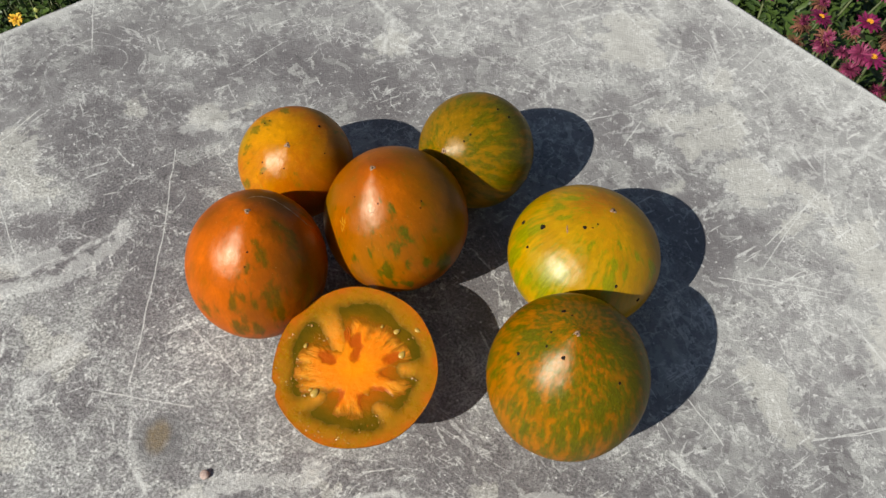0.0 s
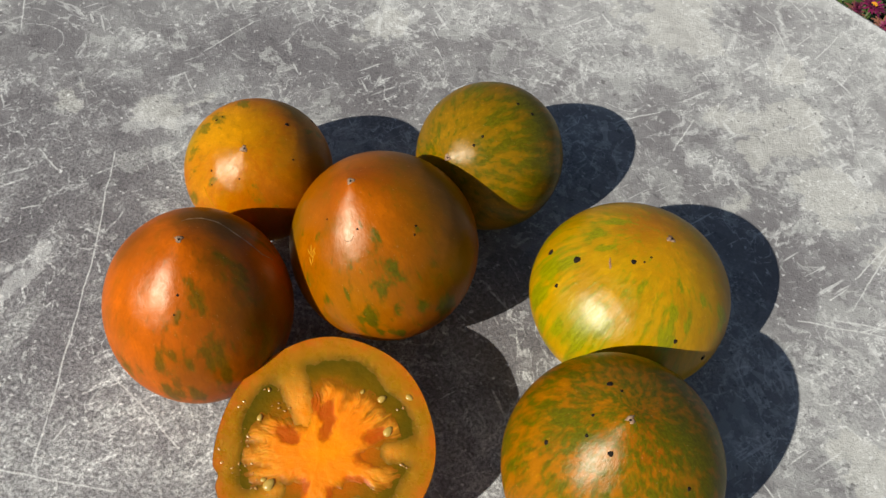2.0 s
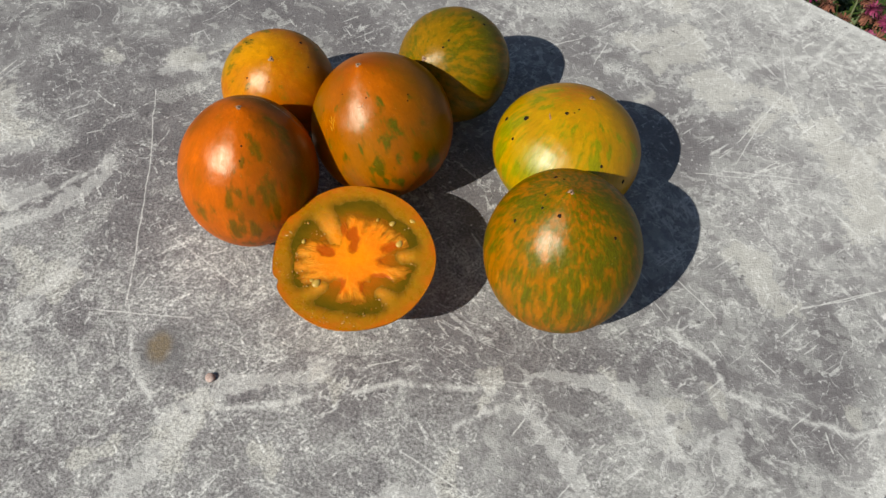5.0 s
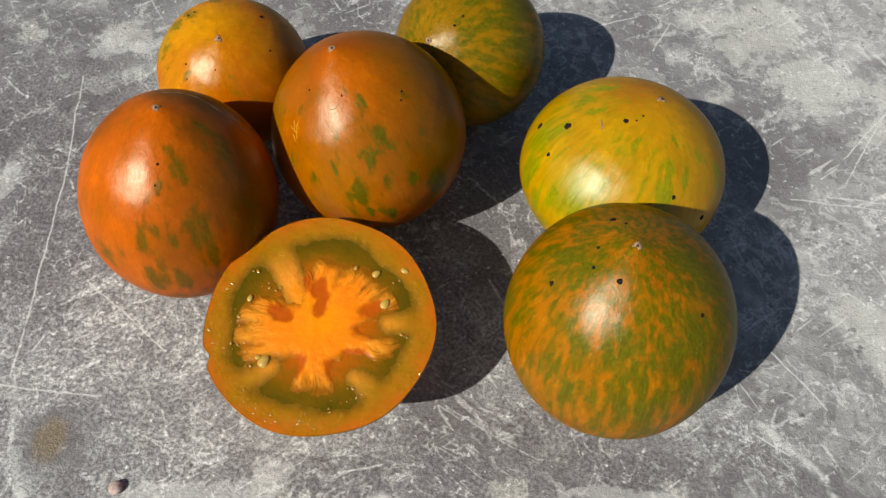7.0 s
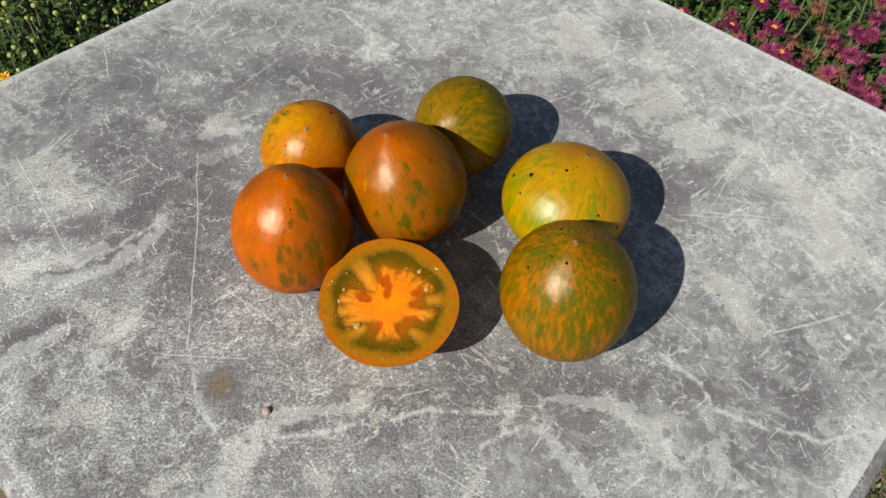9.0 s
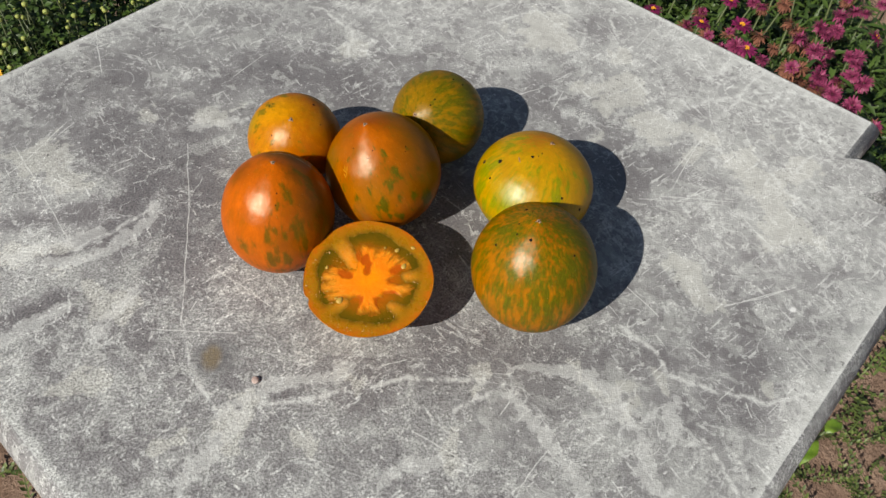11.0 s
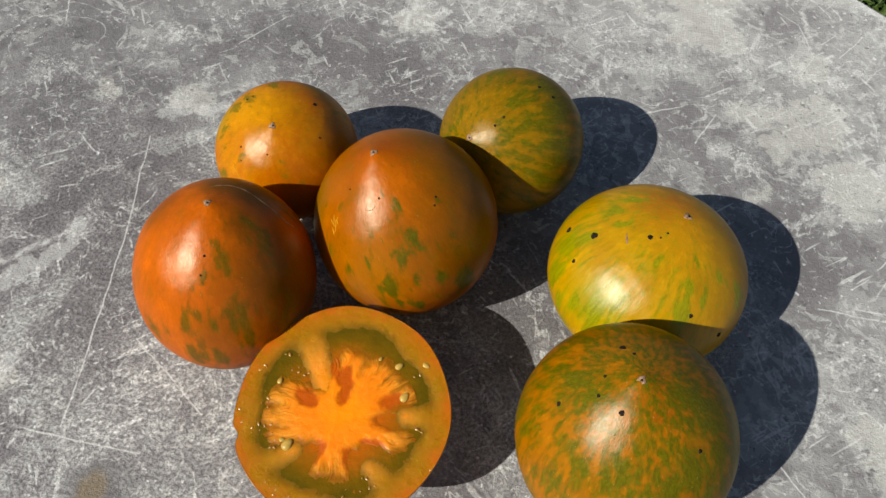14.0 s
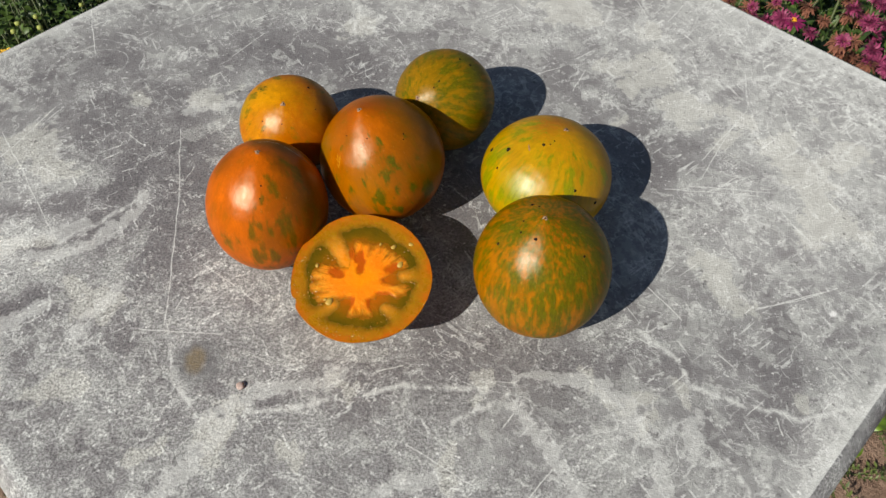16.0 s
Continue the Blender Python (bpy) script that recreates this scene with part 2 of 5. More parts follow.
def stone_material(name, marks):
    """Worn grey stone: thin layers with ragged edges, pale or dark, threads and scratches over them, and a gritty relief."""
    t = Tree(name)
    at = t.node("ShaderNodeNewGeometry").outputs["Position"]
    flat = t.vec("MULTIPLY", at, (1, 1, 0))
    big = t.noise(at, 9.0, 5.0, 0.6)
    mid = t.noise(at, 42.0, 8.0, 0.66, 0.5)
    fuzz = t.noise(at, 170.0, 6.0, 0.68, 0.7)
    grain = t.math("ADD", t.math("MULTIPLY", t.noise(at, 750.0, 2.0, 0.6), 0.65), t.math("MULTIPLY", t.noise(at, 1900.0, 2.0, 0.5), 0.35))
    lean = t.math("MULTIPLY", t.math("SUBTRACT", big, 0.5), 0.10)
    if marks:
        wear, band, patch, grit = (t.node("ShaderNodeAttribute") for _ in range(4))
        wear.attribute_name, band.attribute_name, patch.attribute_name, grit.attribute_name = "wear", "band", "patch", "grit"
        lean = t.math("ADD", lean, wear.outputs["Fac"])
    value = t.math("ADD", t.math("ADD", t.math("MULTIPLY", mid, 0.40), t.math("MULTIPLY", fuzz, 0.22)), t.math("ADD", lean, 0.19))
    colour = t.ramp(value, (0.36, (0.150, 0.141, 0.142)), (0.46, (0.206, 0.199, 0.198)), (0.52, (0.258, 0.255, 0.250)), (0.60, (0.335, 0.338, 0.325)), (0.72, (0.44, 0.448, 0.425)))
    # layers, worn through to one another: scale, twist, where they begin and end, how much covers, tone
    layers = ((13.0, 0.5, 0.500, 0.520, 0.30, (0.350, 0.354, 0.338)), (21.0, 1.0, 0.465, 0.445, 0.34, (0.165, 0.156, 0.158)), (34.0, 1.3, 0.545, 0.562, 0.42, (0.425, 0.433, 0.408)),
              (62.0, 1.2, 0.430, 0.412, 0.36, (0.150, 0.144, 0.146)), (85.0, 1.6, 0.570, 0.590, 0.50, (0.510, 0.518, 0.490)), (150.0, 0.8, 0.600, 0.625, 0.42, (0.58, 0.585, 0.56)))
    for k, (scale, twist, low, high, cover, tone) in enumerate(layers):
        n = t.noise(t.vec("ADD", at, (k * 0.37, k * 0.21, 0)), scale, 8.0, 0.64, twist)
        n = t.math("ADD", t.math("ADD", n, t.math("MULTIPLY", lean, 0.5)), t.math("MULTIPLY", t.math("SUBTRACT", fuzz, 0.5), 0.10))
        colour = t.mix(t.step(n, low, high, 0.0, cover), colour, tone)
    if marks:
        ragged = t.math("ADD", t.math("MULTIPLY", t.math("SUBTRACT", fuzz, 0.5), 1.2), t.math("MULTIPLY", t.math("SUBTRACT", mid, 0.5), 2.2))
        lime = t.math("MULTIPLY", t.step(t.math("ADD", patch.outputs["Fac"], ragged), 0.44, 0.53, 0.0, 0.48), t.step(patch.outputs["Fac"], 0.05, 0.25))
        colour = t.mix(lime, colour, (0.500, 0.495, 0.442))
    # veins: pieces of wandering pale lines
    for scale, half, gate, full in ((15.0, 0.009, 13.0, 0.50), (31.0, 0.012, 22.0, 0.60), (70.0, 0.016, 40.0, 0.50)):
        line = t.step(t.math("ABSOLUTE", t.math("SUBTRACT", t.noise(at, scale, 5.0, 0.52, 0.9), 0.5)), half, half * 0.15)
        part_seen = t.math("MULTIPLY", t.step(t.noise(at, gate, 3.0), 0.48, 0.56, 0.0, full), t.step(fuzz, 0.40, 0.54, 0.25, 1.0))
        colour = t.mix(t.math("MULTIPLY", line, part_seen), colour, (0.70, 0.71, 0.68))
    # short curled threads, more of them where the stone is pale
    where = t.step(t.math("ADD", value, t.math("MULTIPLY", t.math("SUBTRACT", t.noise(at, 20.0, 3.0), 0.5), 0.6)), 0.44, 0.62, 0.05, 0.8)
    curl = t.step(t.math("ABSOLUTE", t.math("SUBTRACT", t.noise(at, 150.0, 3.0, 0.6, 1.6), 0.5)), 0.022, 0.006)
    colour = t.mix(t.math("MULTIPLY", t.math("MULTIPLY", curl, t.step(mid, 0.48, 0.60)), where), colour, (0.70, 0.71, 0.68))
    dot = t.step(t.noise(at, 330.0, 2.0, 0.5), 0.68, 0.72)
    colour = t.mix(t.math("MULTIPLY", dot, 0.55), colour, (0.78, 0.785, 0.76))
    pores = t.step(t.noise(at, 240.0, 5.0, 0.7), 0.39, 0.33)
    colour = t.mix(t.math("MULTIPLY", pores, 0.7), colour, (0.085, 0.080, 0.080))
    # old scuffs that run in two directions
    for turn, across, low in ((0.9, 420.0, 0.64), (-0.55, 380.0, 0.645)):
        spin = t.node("ShaderNodeVectorRotate", flat)
        spin.rotation_type = "Z_AXIS"
        spin.inputs["Angle"].default_value = turn
        thin = t.noise(t.vec("MULTIPLY", spin.outputs[0], (across, 36.0, 1)), 1.0, 2.0, 0.5)
        colour = t.mix(t.math("MULTIPLY", t.step(thin, low, low + 0.03), t.step(t.noise(spin.outputs[0], 34.0, 3.0), 0.50, 0.60, 0.0, 0.6)), colour, (0.68, 0.69, 0.66))
    # a gritty surface: stronger in some places than in others
    crisp = t.math("SUBTRACT", t.step(grain, 0.38, 0.62), 0.5)
    rough_place = t.noise(at, 24.0, 4.0, 0.6)
    if marks:
        # brighter and paler in the wide areas of FAR_PALE
        pale_lift = t.node("ShaderNodeAttribute")
        pale_lift.attribute_name = "pale_lift"
        colour = t.mix(t.math("MULTIPLY", pale_lift.outputs["Fac"], 0.10), t.vec("SCALE", colour, t.math("ADD", 1.0, t.math("MULTIPLY", pale_lift.outputs["Fac"], 0.21))), (0.42, 0.412, 0.39))
        rough_place = t.math("ADD", t.math("MULTIPLY", rough_place, 0.7), t.math("MULTIPLY", grit.outputs["Fac"], 0.34))
    gritty = t.step(rough_place, 0.34, 0.64, 0.03, 0.86)
    colour = t.vec("SCALE", colour, t.math("ADD", 1.0, t.math("MULTIPLY", crisp, gritty)))
    if marks:
        jitter = t.vec("SCALE", t.vec("SUBTRACT", t.noise(flat, 50.0, 4.0, 0.6, colour=True), (0.5, 0.5, 0.5)), 0.0035)
        line_at = t.vec("MULTIPLY", t.vec("ADD", flat, jitter), (1, 1, 0))
        worn = t.step(t.noise(at, 420.0, 3.0, 0.6), 0.36, 0.52)
        fine = t.math("MULTIPLY", strokes(t, line_at, runs(HAIR_NEAR) + runs(HAIR_FAR), 0.00054), t.math("ADD", 0.45, t.math("MULTIPLY", worn, 0.55)))
        loose = t.vec("MULTIPLY", t.vec("ADD", flat, t.vec("SCALE", t.vec("SUBTRACT", t.noise(flat, 40.0, 6.0, 0.62, colour=True), (0.5, 0.5, 0.5)), 0.012)), (1, 1, 0))
        thin = t.math("MULTIPLY", strokes(t, loose, runs(THIN) + runs(THIN_FAR), 0.0026), t.step(fuzz, 0.42, 0.54, 0.15, 0.80))
        broad = t.math("MULTIPLY", t.step(t.math("ADD", t.math("MULTIPLY", band.outputs["Fac"], 0.75), t.math("MULTIPLY", t.math("SUBTRACT", fuzz, 0.5), 2.0)), 0.30, 0.50), t.step(band.outputs["Fac"], 0.0, 0.5, 0.0, 0.42))
        line = t.math("MAXIMUM", t.math("MAXIMUM", fine, thin), broad)
        colour = t.mix(t.math("MULTIPLY", line, 0.85), colour, (0.70, 0.71, 0.675))
        # a dark ring of damp round a yellow-brown stain
        ring = t.step(t.vec("DISTANCE", loose, (-0.006, 0.2515, 0)), 0.0150, 0.0115, 0.0, 0.55)
        colour = t.mix(ring, colour, (0.150, 0.150, 0.148))
        stain = t.step(t.vec("LENGTH", t.vec("MULTIPLY", t.vec("SUBTRACT", loose, (-0.008, 0.253, 0)), (1.35, 0.85, 0))), 0.010, 0.004)
        colour = t.mix(t.math("MULTIPLY", stain, t.step(grain, 0.35, 0.6, 0.5, 0.9)), colour, (0.21, 0.160, 0.088))
        spot = t.step(t.vec("DISTANCE", loose, (0.336, 0.292, 0)), 0.0030, 0.0012)
        colour = t.mix(spot, colour, (0.75, 0.75, 0.73))
    t.bump(t.math("ADD", t.math("MULTIPLY", fuzz, 0.6), t.math("MULTIPLY", grain, 0.75)), 0.50, 0.0014)
    return t.done(colour, t.step(value, 0.3, 0.7, 0.50, 0.75), Specular_IOR_Level=0.5)


def plain_material(name, a, b, scale, rough=0.7, bump=0.3, depth=0.001, **named):
    """Two tones mixed at two scales, with a fine relief."""
    t = Tree(name)
    at = t.node("ShaderNodeTexCoord").outputs["Object"]
    n = t.noise(at, scale, 8.0, 0.62)
    f = t.noise(at, scale * 9, 4.0, 0.6)
    colour = t.mix(t.step(t.math("ADD", t.math("MULTIPLY", n, 0.7), t.math("MULTIPLY", f, 0.3)), 0.36, 0.64), a, b)
    t.bump(t.math("ADD", n, t.math("MULTIPLY", f, 0.4)), bump, depth)
    return t.done(colour, rough, **named)


def varied_material(name, a, b, rough=0.5, **named):
    """One of many small pieces in a mesh: each has its own tone between a and b."""
    t = Tree(name)
    r = t.node("ShaderNodeNewGeometry").outputs["Random Per Island"]
    at = t.node("ShaderNodeTexCoord").outputs["Object"]
    n = t.noise(at, 90.0, 3.0, 0.6)
    f = t.math("ADD", t.math("MULTIPLY", r, 0.75), t.math("MULTIPLY", n, 0.3), clamp=True)
    return t.done(t.mix(f, a, b), rough, **named)


def around_tip(polar, around):
    p, a = radians(polar), radians(around)
    return Vector((math.sin(p) * math.cos(a), math.sin(p) * math.sin(a), math.cos(p)))


def skin_material(name, base, second, green, amount, fleck, side=(0, 0, 0), streak=3.0, band=0.95, tints=(), soft_edge=0.15, bright=None, fineness=4.4, placed=0.20, gloss=0.024, gloss_rough=0.39, shine=0.34, bloom=(1.0, 0.84, 0.60)):
    """Tomato skin: broad tones, and green flecks and stripes that run from the tip to the stem end. side: where the green gathers.
    The mesh says where single green patches (green) and orange streaks (flame) lie. tints: degrees from the tip, degrees round it, size and colour."""
    t = Tree(name)
    at = t.node("ShaderNodeTexCoord").outputs["Object"]
    way = t.vec("NORMALIZE", at)
    parts = t.node("ShaderNodeSeparateXYZ", way)
    around = t.vec("NORMALIZE", t.vec("MULTIPLY", way, (1, 1, 0)))
    down = t.math("ARCCOSINE", parts.outputs[2])
    lie = t.node("ShaderNodeCombineXYZ", 0.0, 0.0, t.math("MULTIPLY", down, band)).outputs[0]
    # the pattern narrows towards the tip
    spread = t.math("MULTIPLY", t.math("POWER", t.math("SINE", down), 0.6), streak)
    at_streak = t.vec("ADD", t.vec("SCALE", around, spread), lie)
    crook = t.vec("SUBTRACT", t.noise(way, 6.0, 3.0, 0.6, colour=True), (0.5, 0.5, 0.5))
    at_streak = t.vec("ADD", at_streak, t.vec("SCALE", crook, 0.30))
    wide = t.noise(at_streak, 1.1, 2.0, 0.5)
    small = t.noise(at_streak, fineness, 2.5, 0.52)
    frayed = t.noise(at_streak, fineness * 3.0, 3.0, 0.6)
    soft = t.noise(way, 1.9, 2.0, 0.5)
    lean = t.vec("DOT_PRODUCT", way, side)
    colour = t.mix(t.step(t.math("ADD", t.math("MULTIPLY", soft, 0.6), t.math("MULTIPLY", small, 0.4)), 0.38, 0.62), base, second)
    shaken = t.vec("ADD", way, t.vec("SCALE", crook, 0.22))
    # wide tints; those on the side away from the sun carry shade too
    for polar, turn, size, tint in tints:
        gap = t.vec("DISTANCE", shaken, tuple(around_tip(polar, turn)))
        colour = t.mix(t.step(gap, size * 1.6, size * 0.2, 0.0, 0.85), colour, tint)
    # soft clouds, some towards green and some purer
    cloud = t.noise(t.vec("ADD", shaken, t.vec("SCALE", at_streak, 0.35)), 3.4, 2.0, 0.55)
    colour = t.mix(t.step(cloud, 0.52, 0.74, 0.0, 0.42), colour, tuple(0.45 * a + 0.75 * b for a, b in zip(second, green)))
    colour = t.vec("SCALE", colour, t.step(cloud, 0.48, 0.28, 1.0, 1.16))
    # faint long streaks, lighter and darker
    colour = t.vec("SCALE", colour, t.step(t.math("ADD", t.math("MULTIPLY", frayed, 0.5), t.math("MULTIPLY", wide, 0.5)), 0.35, 0.65, 0.82, 0.98))
    leaf, flame = t.node("ShaderNodeAttribute"), t.node("ShaderNodeAttribute")
    leaf.attribute_name, flame.attribute_name = "green", "flame"
    tone = t.math("ADD", t.math("ADD", t.math("MULTIPLY", wide, 0.22), t.math("MULTIPLY", small, 0.56)), t.math("MULTIPLY", lean, 0.09))
    tone = t.math("ADD", tone, t.math("MULTIPLY", frayed, 0.15))
    tone = t.math("ADD", tone, t.math("MULTIPLY", leaf.outputs["Fac"], placed))
    tone = t.math("SUBTRACT", tone, t.math("MULTIPLY", flame.outputs["Fac"], 0.13))
    mask = t.step(tone, 0.64 - amount - soft_edge / 2, 0.64 - amount + soft_edge / 2)
    if bright:
        glow = t.step(t.math("ADD", t.math("MULTIPLY", flame.outputs["Fac"], 0.5), t.math("MULTIPLY", t.math("SUBTRACT", frayed, 0.5), 0.9)), 0.04, 0.34, 0.0, 0.95)
        colour = t.mix(glow, colour, bright)
    deep = t.vec("SCALE", green, t.step(frayed, 0.35, 0.65, 0.8, 1.2))
    colour = t.mix(t.math("MULTIPLY", mask, fleck), colour, deep)
    pit = t.noise(way, 130.0, 2.0, 0.5)
    speckle = t.step(t.noise(way, 60.0, 1.0, 0.5), 0.74, 0.78)
    colour = t.mix(t.math("MULTIPLY", speckle, 0.25), colour, (0.75, 0.50, 0.22))
    # faint dents that run from the tip give the gloss its uneven edge
    t.bump(t.math("ADD", t.math("MULTIPLY", pit, 0.015), t.math("ADD", t.math("MULTIPLY", t.noise(way, 4.0, 1.0, 0.5), 0.8), t.math("MULTIPLY", t.math("ADD", wide, t.math("MULTIPLY", frayed, 0.16)), 0.45))), 0.34, 0.0018)
    skin = t.done(colour, 0.6, Specular_IOR_Level=0.0)
    # the waxy bloom, and a thin clear shine over it that grows towards the rim
    normal = t.bsdf.inputs["Normal"].links[0].from_socket
    lobes = []
    for rough, tint in ((gloss_rough, bloom), (shine, (1.0, 0.92, 0.82))):
        lobe = t.node("ShaderNodeBsdfAnisotropic")
        lobe.distribution = "BECKMANN"
        t.put(lobe.inputs["Roughness"], t.step(frayed, 0.3, 0.7, rough - 0.03, rough + 0.03))
        t.put(lobe.inputs["Color"], tint)
        t.put(lobe.inputs["Normal"], normal)
        lobes.append(lobe)
    waxed = t.node("ShaderNodeMixShader", gloss, t.bsdf.outputs[0], lobes[0].outputs[0])
    both = t.node("ShaderNodeMixShader", t.math("MULTIPLY", t.node("ShaderNodeFresnel", IOR=1.42).outputs[0], 0.36), waxed.outputs[0], lobes[1].outputs[0])
    t.t.links.new(both.outputs[0], t.t.nodes["Material Output"].inputs["Surface"])
    return skin


STONE = stone_material("weathered grey stone", True)
STONE_EDGE = stone_material("weathered grey stone edge", False)
DARK_WOOD = plain_material("dark green painted wood", (0.020, 0.024, 0.020), (0.045, 0.05, 0.04), 60.0, 0.6)
SCAR = plain_material("dry corky scar", (0.16, 0.085, 0.045), (0.44, 0.29, 0.18), 900.0, 0.9, 0.3, 0.00006, Specular_IOR_Level=0.1)
CORK = plain_material("healed skin", (0.20, 0.09, 0.03), (0.40, 0.24, 0.12), 500.0, 0.5, 0.3, 0.0001)
PALE_CORK = plain_material("pale corky skin", (0.40, 0.17, 0.002), (0.52, 0.25, 0.01), 900.0, 0.8, 0.3, 0.0001, Specular_IOR_Level=0.1)
BLACK = plain_material("black fleck", (0.010, 0.008, 0.006), (0.03, 0.022, 0.014), 900.0, 0.8, 0.3, 0.00005, Specular_IOR_Level=0.1)


# ---- mesh helpers ----
def mesh_object(name, bm, material, smooth=True):
    me = bpy.data.meshes.new(name)
    bmesh.ops.recalc_face_normals(bm, faces=bm.faces)
    bm.to_mesh(me)
    bm.free()
    me.polygons.foreach_set("use_smooth", [smooth] * len(me.polygons))
    for m in material if isinstance(material, (list, tuple)) else (material,):
        me.materials.append(m)
    return new(name, me)


def part(name, bm, material, parent, label="", smooth=True):
    ob = mesh_object(name, bm, material, smooth)
    ob.parent = parent
    return tagged(ob, label=label)


def shared(name, me, parent, m):
    ob = new(name, me)
    ob.parent = parent
    ob.matrix_basis = m
    return ob


def data_mesh(name, verts, faces, material, smooth=True):
    me = bpy.data.meshes.new(name)
    me.from_pydata(verts, [], faces)
    me.polygons.foreach_set("use_smooth", [smooth] * len(me.polygons))
    me.materials.append(material)
    me.update()
    return me


def tube(bm, points, radii, sides=6):
    rings = []
    for k, p in enumerate(points):
        p = Vector(p)
        ahead = (Vector(points[min(k + 1, len(points) - 1)]) - Vector(points[max(k - 1, 0)])).normalized()
        q = ahead.to_track_quat("Z", "Y")
        rings.append([bm.verts.new(p + q @ Vector((math.cos(a) * radii[k], math.sin(a) * radii[k], 0))) for a in (math.tau * s / sides for s in range(sides))])
    for a, b in zip(rings, rings[1:]):
        for s in range(sides):
            bm.faces.new((a[s], a[(s + 1) % sides], b[(s + 1) % sides], b[s]))
    bm.faces.new(rings[0][::-1])
    bm.faces.new(rings[-1])


# ---- the table ----


def table_outline():
    """The top's edge, anticlockwise: each corner is cut back square, with a round lobe in the cut."""
    points = []
    for k, c in enumerate(CORNERS):
        d1, d2 = (c - CORNERS[k - 1]).normalized(), (CORNERS[(k + 1) % 4] - c).normalized()
        a, b = c - d1 * 0.075, c + d2 * 0.075
        a2, b2 = a + d2 * 0.048, b - d1 * 0.048
        middle, r = (a2 + b2) / 2, (b2 - a2).length / 2
        out = (c - middle).normalized()
        along = (b2 - a2).normalized()
        points += [a, a2]
        points += [middle - along * r * math.cos(f) + out * r * 1.25 * math.sin(f) for f in (math.pi * s / 12 for s in range(1, 12))]
        points += [b2, b]
    return points


def offset(points, d):
    res = []
    for k, p in enumerate(points):
        a, b = (p - points[k - 1]).normalized(), (points[(k + 1) % len(points)] - p).normalized()
        na, nb = Vector((a.y, -a.x)), Vector((b.y, -b.x))
        n = (na + nb).normalized()
        res.append(p + n * (d / max(0.45, n.dot(na))))
    return res


def worn_top(line, base):
    """The flat of the slab, finely meshed, with where it is worn pale or dark (wear) and crossed by pale bands (band)."""
    step = 0.0026
    rng = np.random.default_rng(5)
    xs, ys = np.arange(-0.30, 0.52, step), np.arange(-0.02, 0.77, step)
    grid = np.stack(np.meshgrid(xs, ys), -1).reshape(-1, 2) + rng.uniform(-0.0006, 0.0006, (len(xs) * len(ys), 2))
    # points well inside the edge
    ring = np.array(line)
    inside = np.zeros(len(grid), bool)
    near = np.full(len(grid), 9.0)
    for a, b in zip(ring, np.roll(ring, -1, 0)):
        hit = (a[1] > grid[:, 1]) != (b[1] > grid[:, 1])
        inside ^= hit & (grid[:, 0] < (b[0] - a[0]) * (grid[:, 1] - a[1]) / (b[1] - a[1] + 1e-12) + a[0])
        near = np.minimum(near, stroke_distance(grid, (*a, *b)))
    grid = grid[inside & (near > 0.0015)]
    points = [Vector(p) for p in line] + [Vector(p) for p in grid]
    loop = list(range(len(line)))
    verts, _, faces, _, _, _ = geometry.delaunay_2d_cdt(points, [], [loop], 1, 1e-6)
    me = data_mesh("tabletop", [(v.x - base.x, v.y - base.y, TABLE_Z) for v in verts], faces, STONE, False)
    p = np.array([tuple(v) for v in verts])

    def bent(scale, depth, seed):
        return p + depth * np.array([(noise.fractal(Vector((x * scale, y * scale, seed)), 0.7, 2.1, 4), noise.fractal(Vector((x * scale, y * scale, seed + 9)), 0.7, 2.1, 4)) for x, y in p])

    def soft(d, r):
        f = np.clip(1 - d / r, 0, 1)
        return f * f * (3 - 2 * f)

    q, q2 = bent(40.0, 0.012, 1.0), bent(75.0, 0.0045, 4.0)

    def spots(rows):
        return sum(soft(np.hypot(q[:, 0] - x, q[:, 1] - y), r * 1.5) for x, y, r in rows)

    def lines(at, rows, r):
        return np.max([soft(stroke_distance(at, row), r) for row in rows], 0)

    edges = [(*CORNERS[k - 1], *CORNERS[k]) for k in range(4)]
    pale = spots(PALE + PALE_NEAR)
    wear = 0.05 * np.minimum(pale, 1.4) - 0.088 * np.minimum(spots(DARK + DARK_FAR), 1.3) + 0.030 * np.minimum(spots(FAR_PALE), 1.2)
    wear += 0.015 * soft(np.hypot(q[:, 0] - 0.42, q[:, 1] - 0.36), 0.26) + 0.012 * soft(np.hypot(q[:, 0] + 0.02, q[:, 1] - 0.22), 0.12)
    wear += 0.06 * lines(q, edges, 0.045) + 0.30 * lines(p + (q - p) * 0.15, edges, 0.010) - 0.19 * lines(q2, runs(DARK_BAND), 0.012)
    for name, values in (("wear", wear), ("patch", np.minimum(pale, 1.2)), ("band", lines(q2, runs(BAND), 0.0085)), ("pale_lift", np.minimum(spots(FAR_PALE), 1.1)), ("grit", soft(np.hypot(q[:, 0] + 0.02, q[:, 1] - 0.25), 0.35))):
        me.attributes.new(name, "FLOAT", "POINT").data.foreach_set("value", values.astype(np.float32))
    return new("tabletop", me)


def stroke_distance(at, row):
    a, b = np.array(row[:2], float), np.array(row[2:], float)
    f = np.clip(((at - a) @ (b - a)) / max(1e-12, (b - a) @ (b - a)), 0, 1)
    return np.hypot(*(at - a - f[:, None] * (b - a)).T)


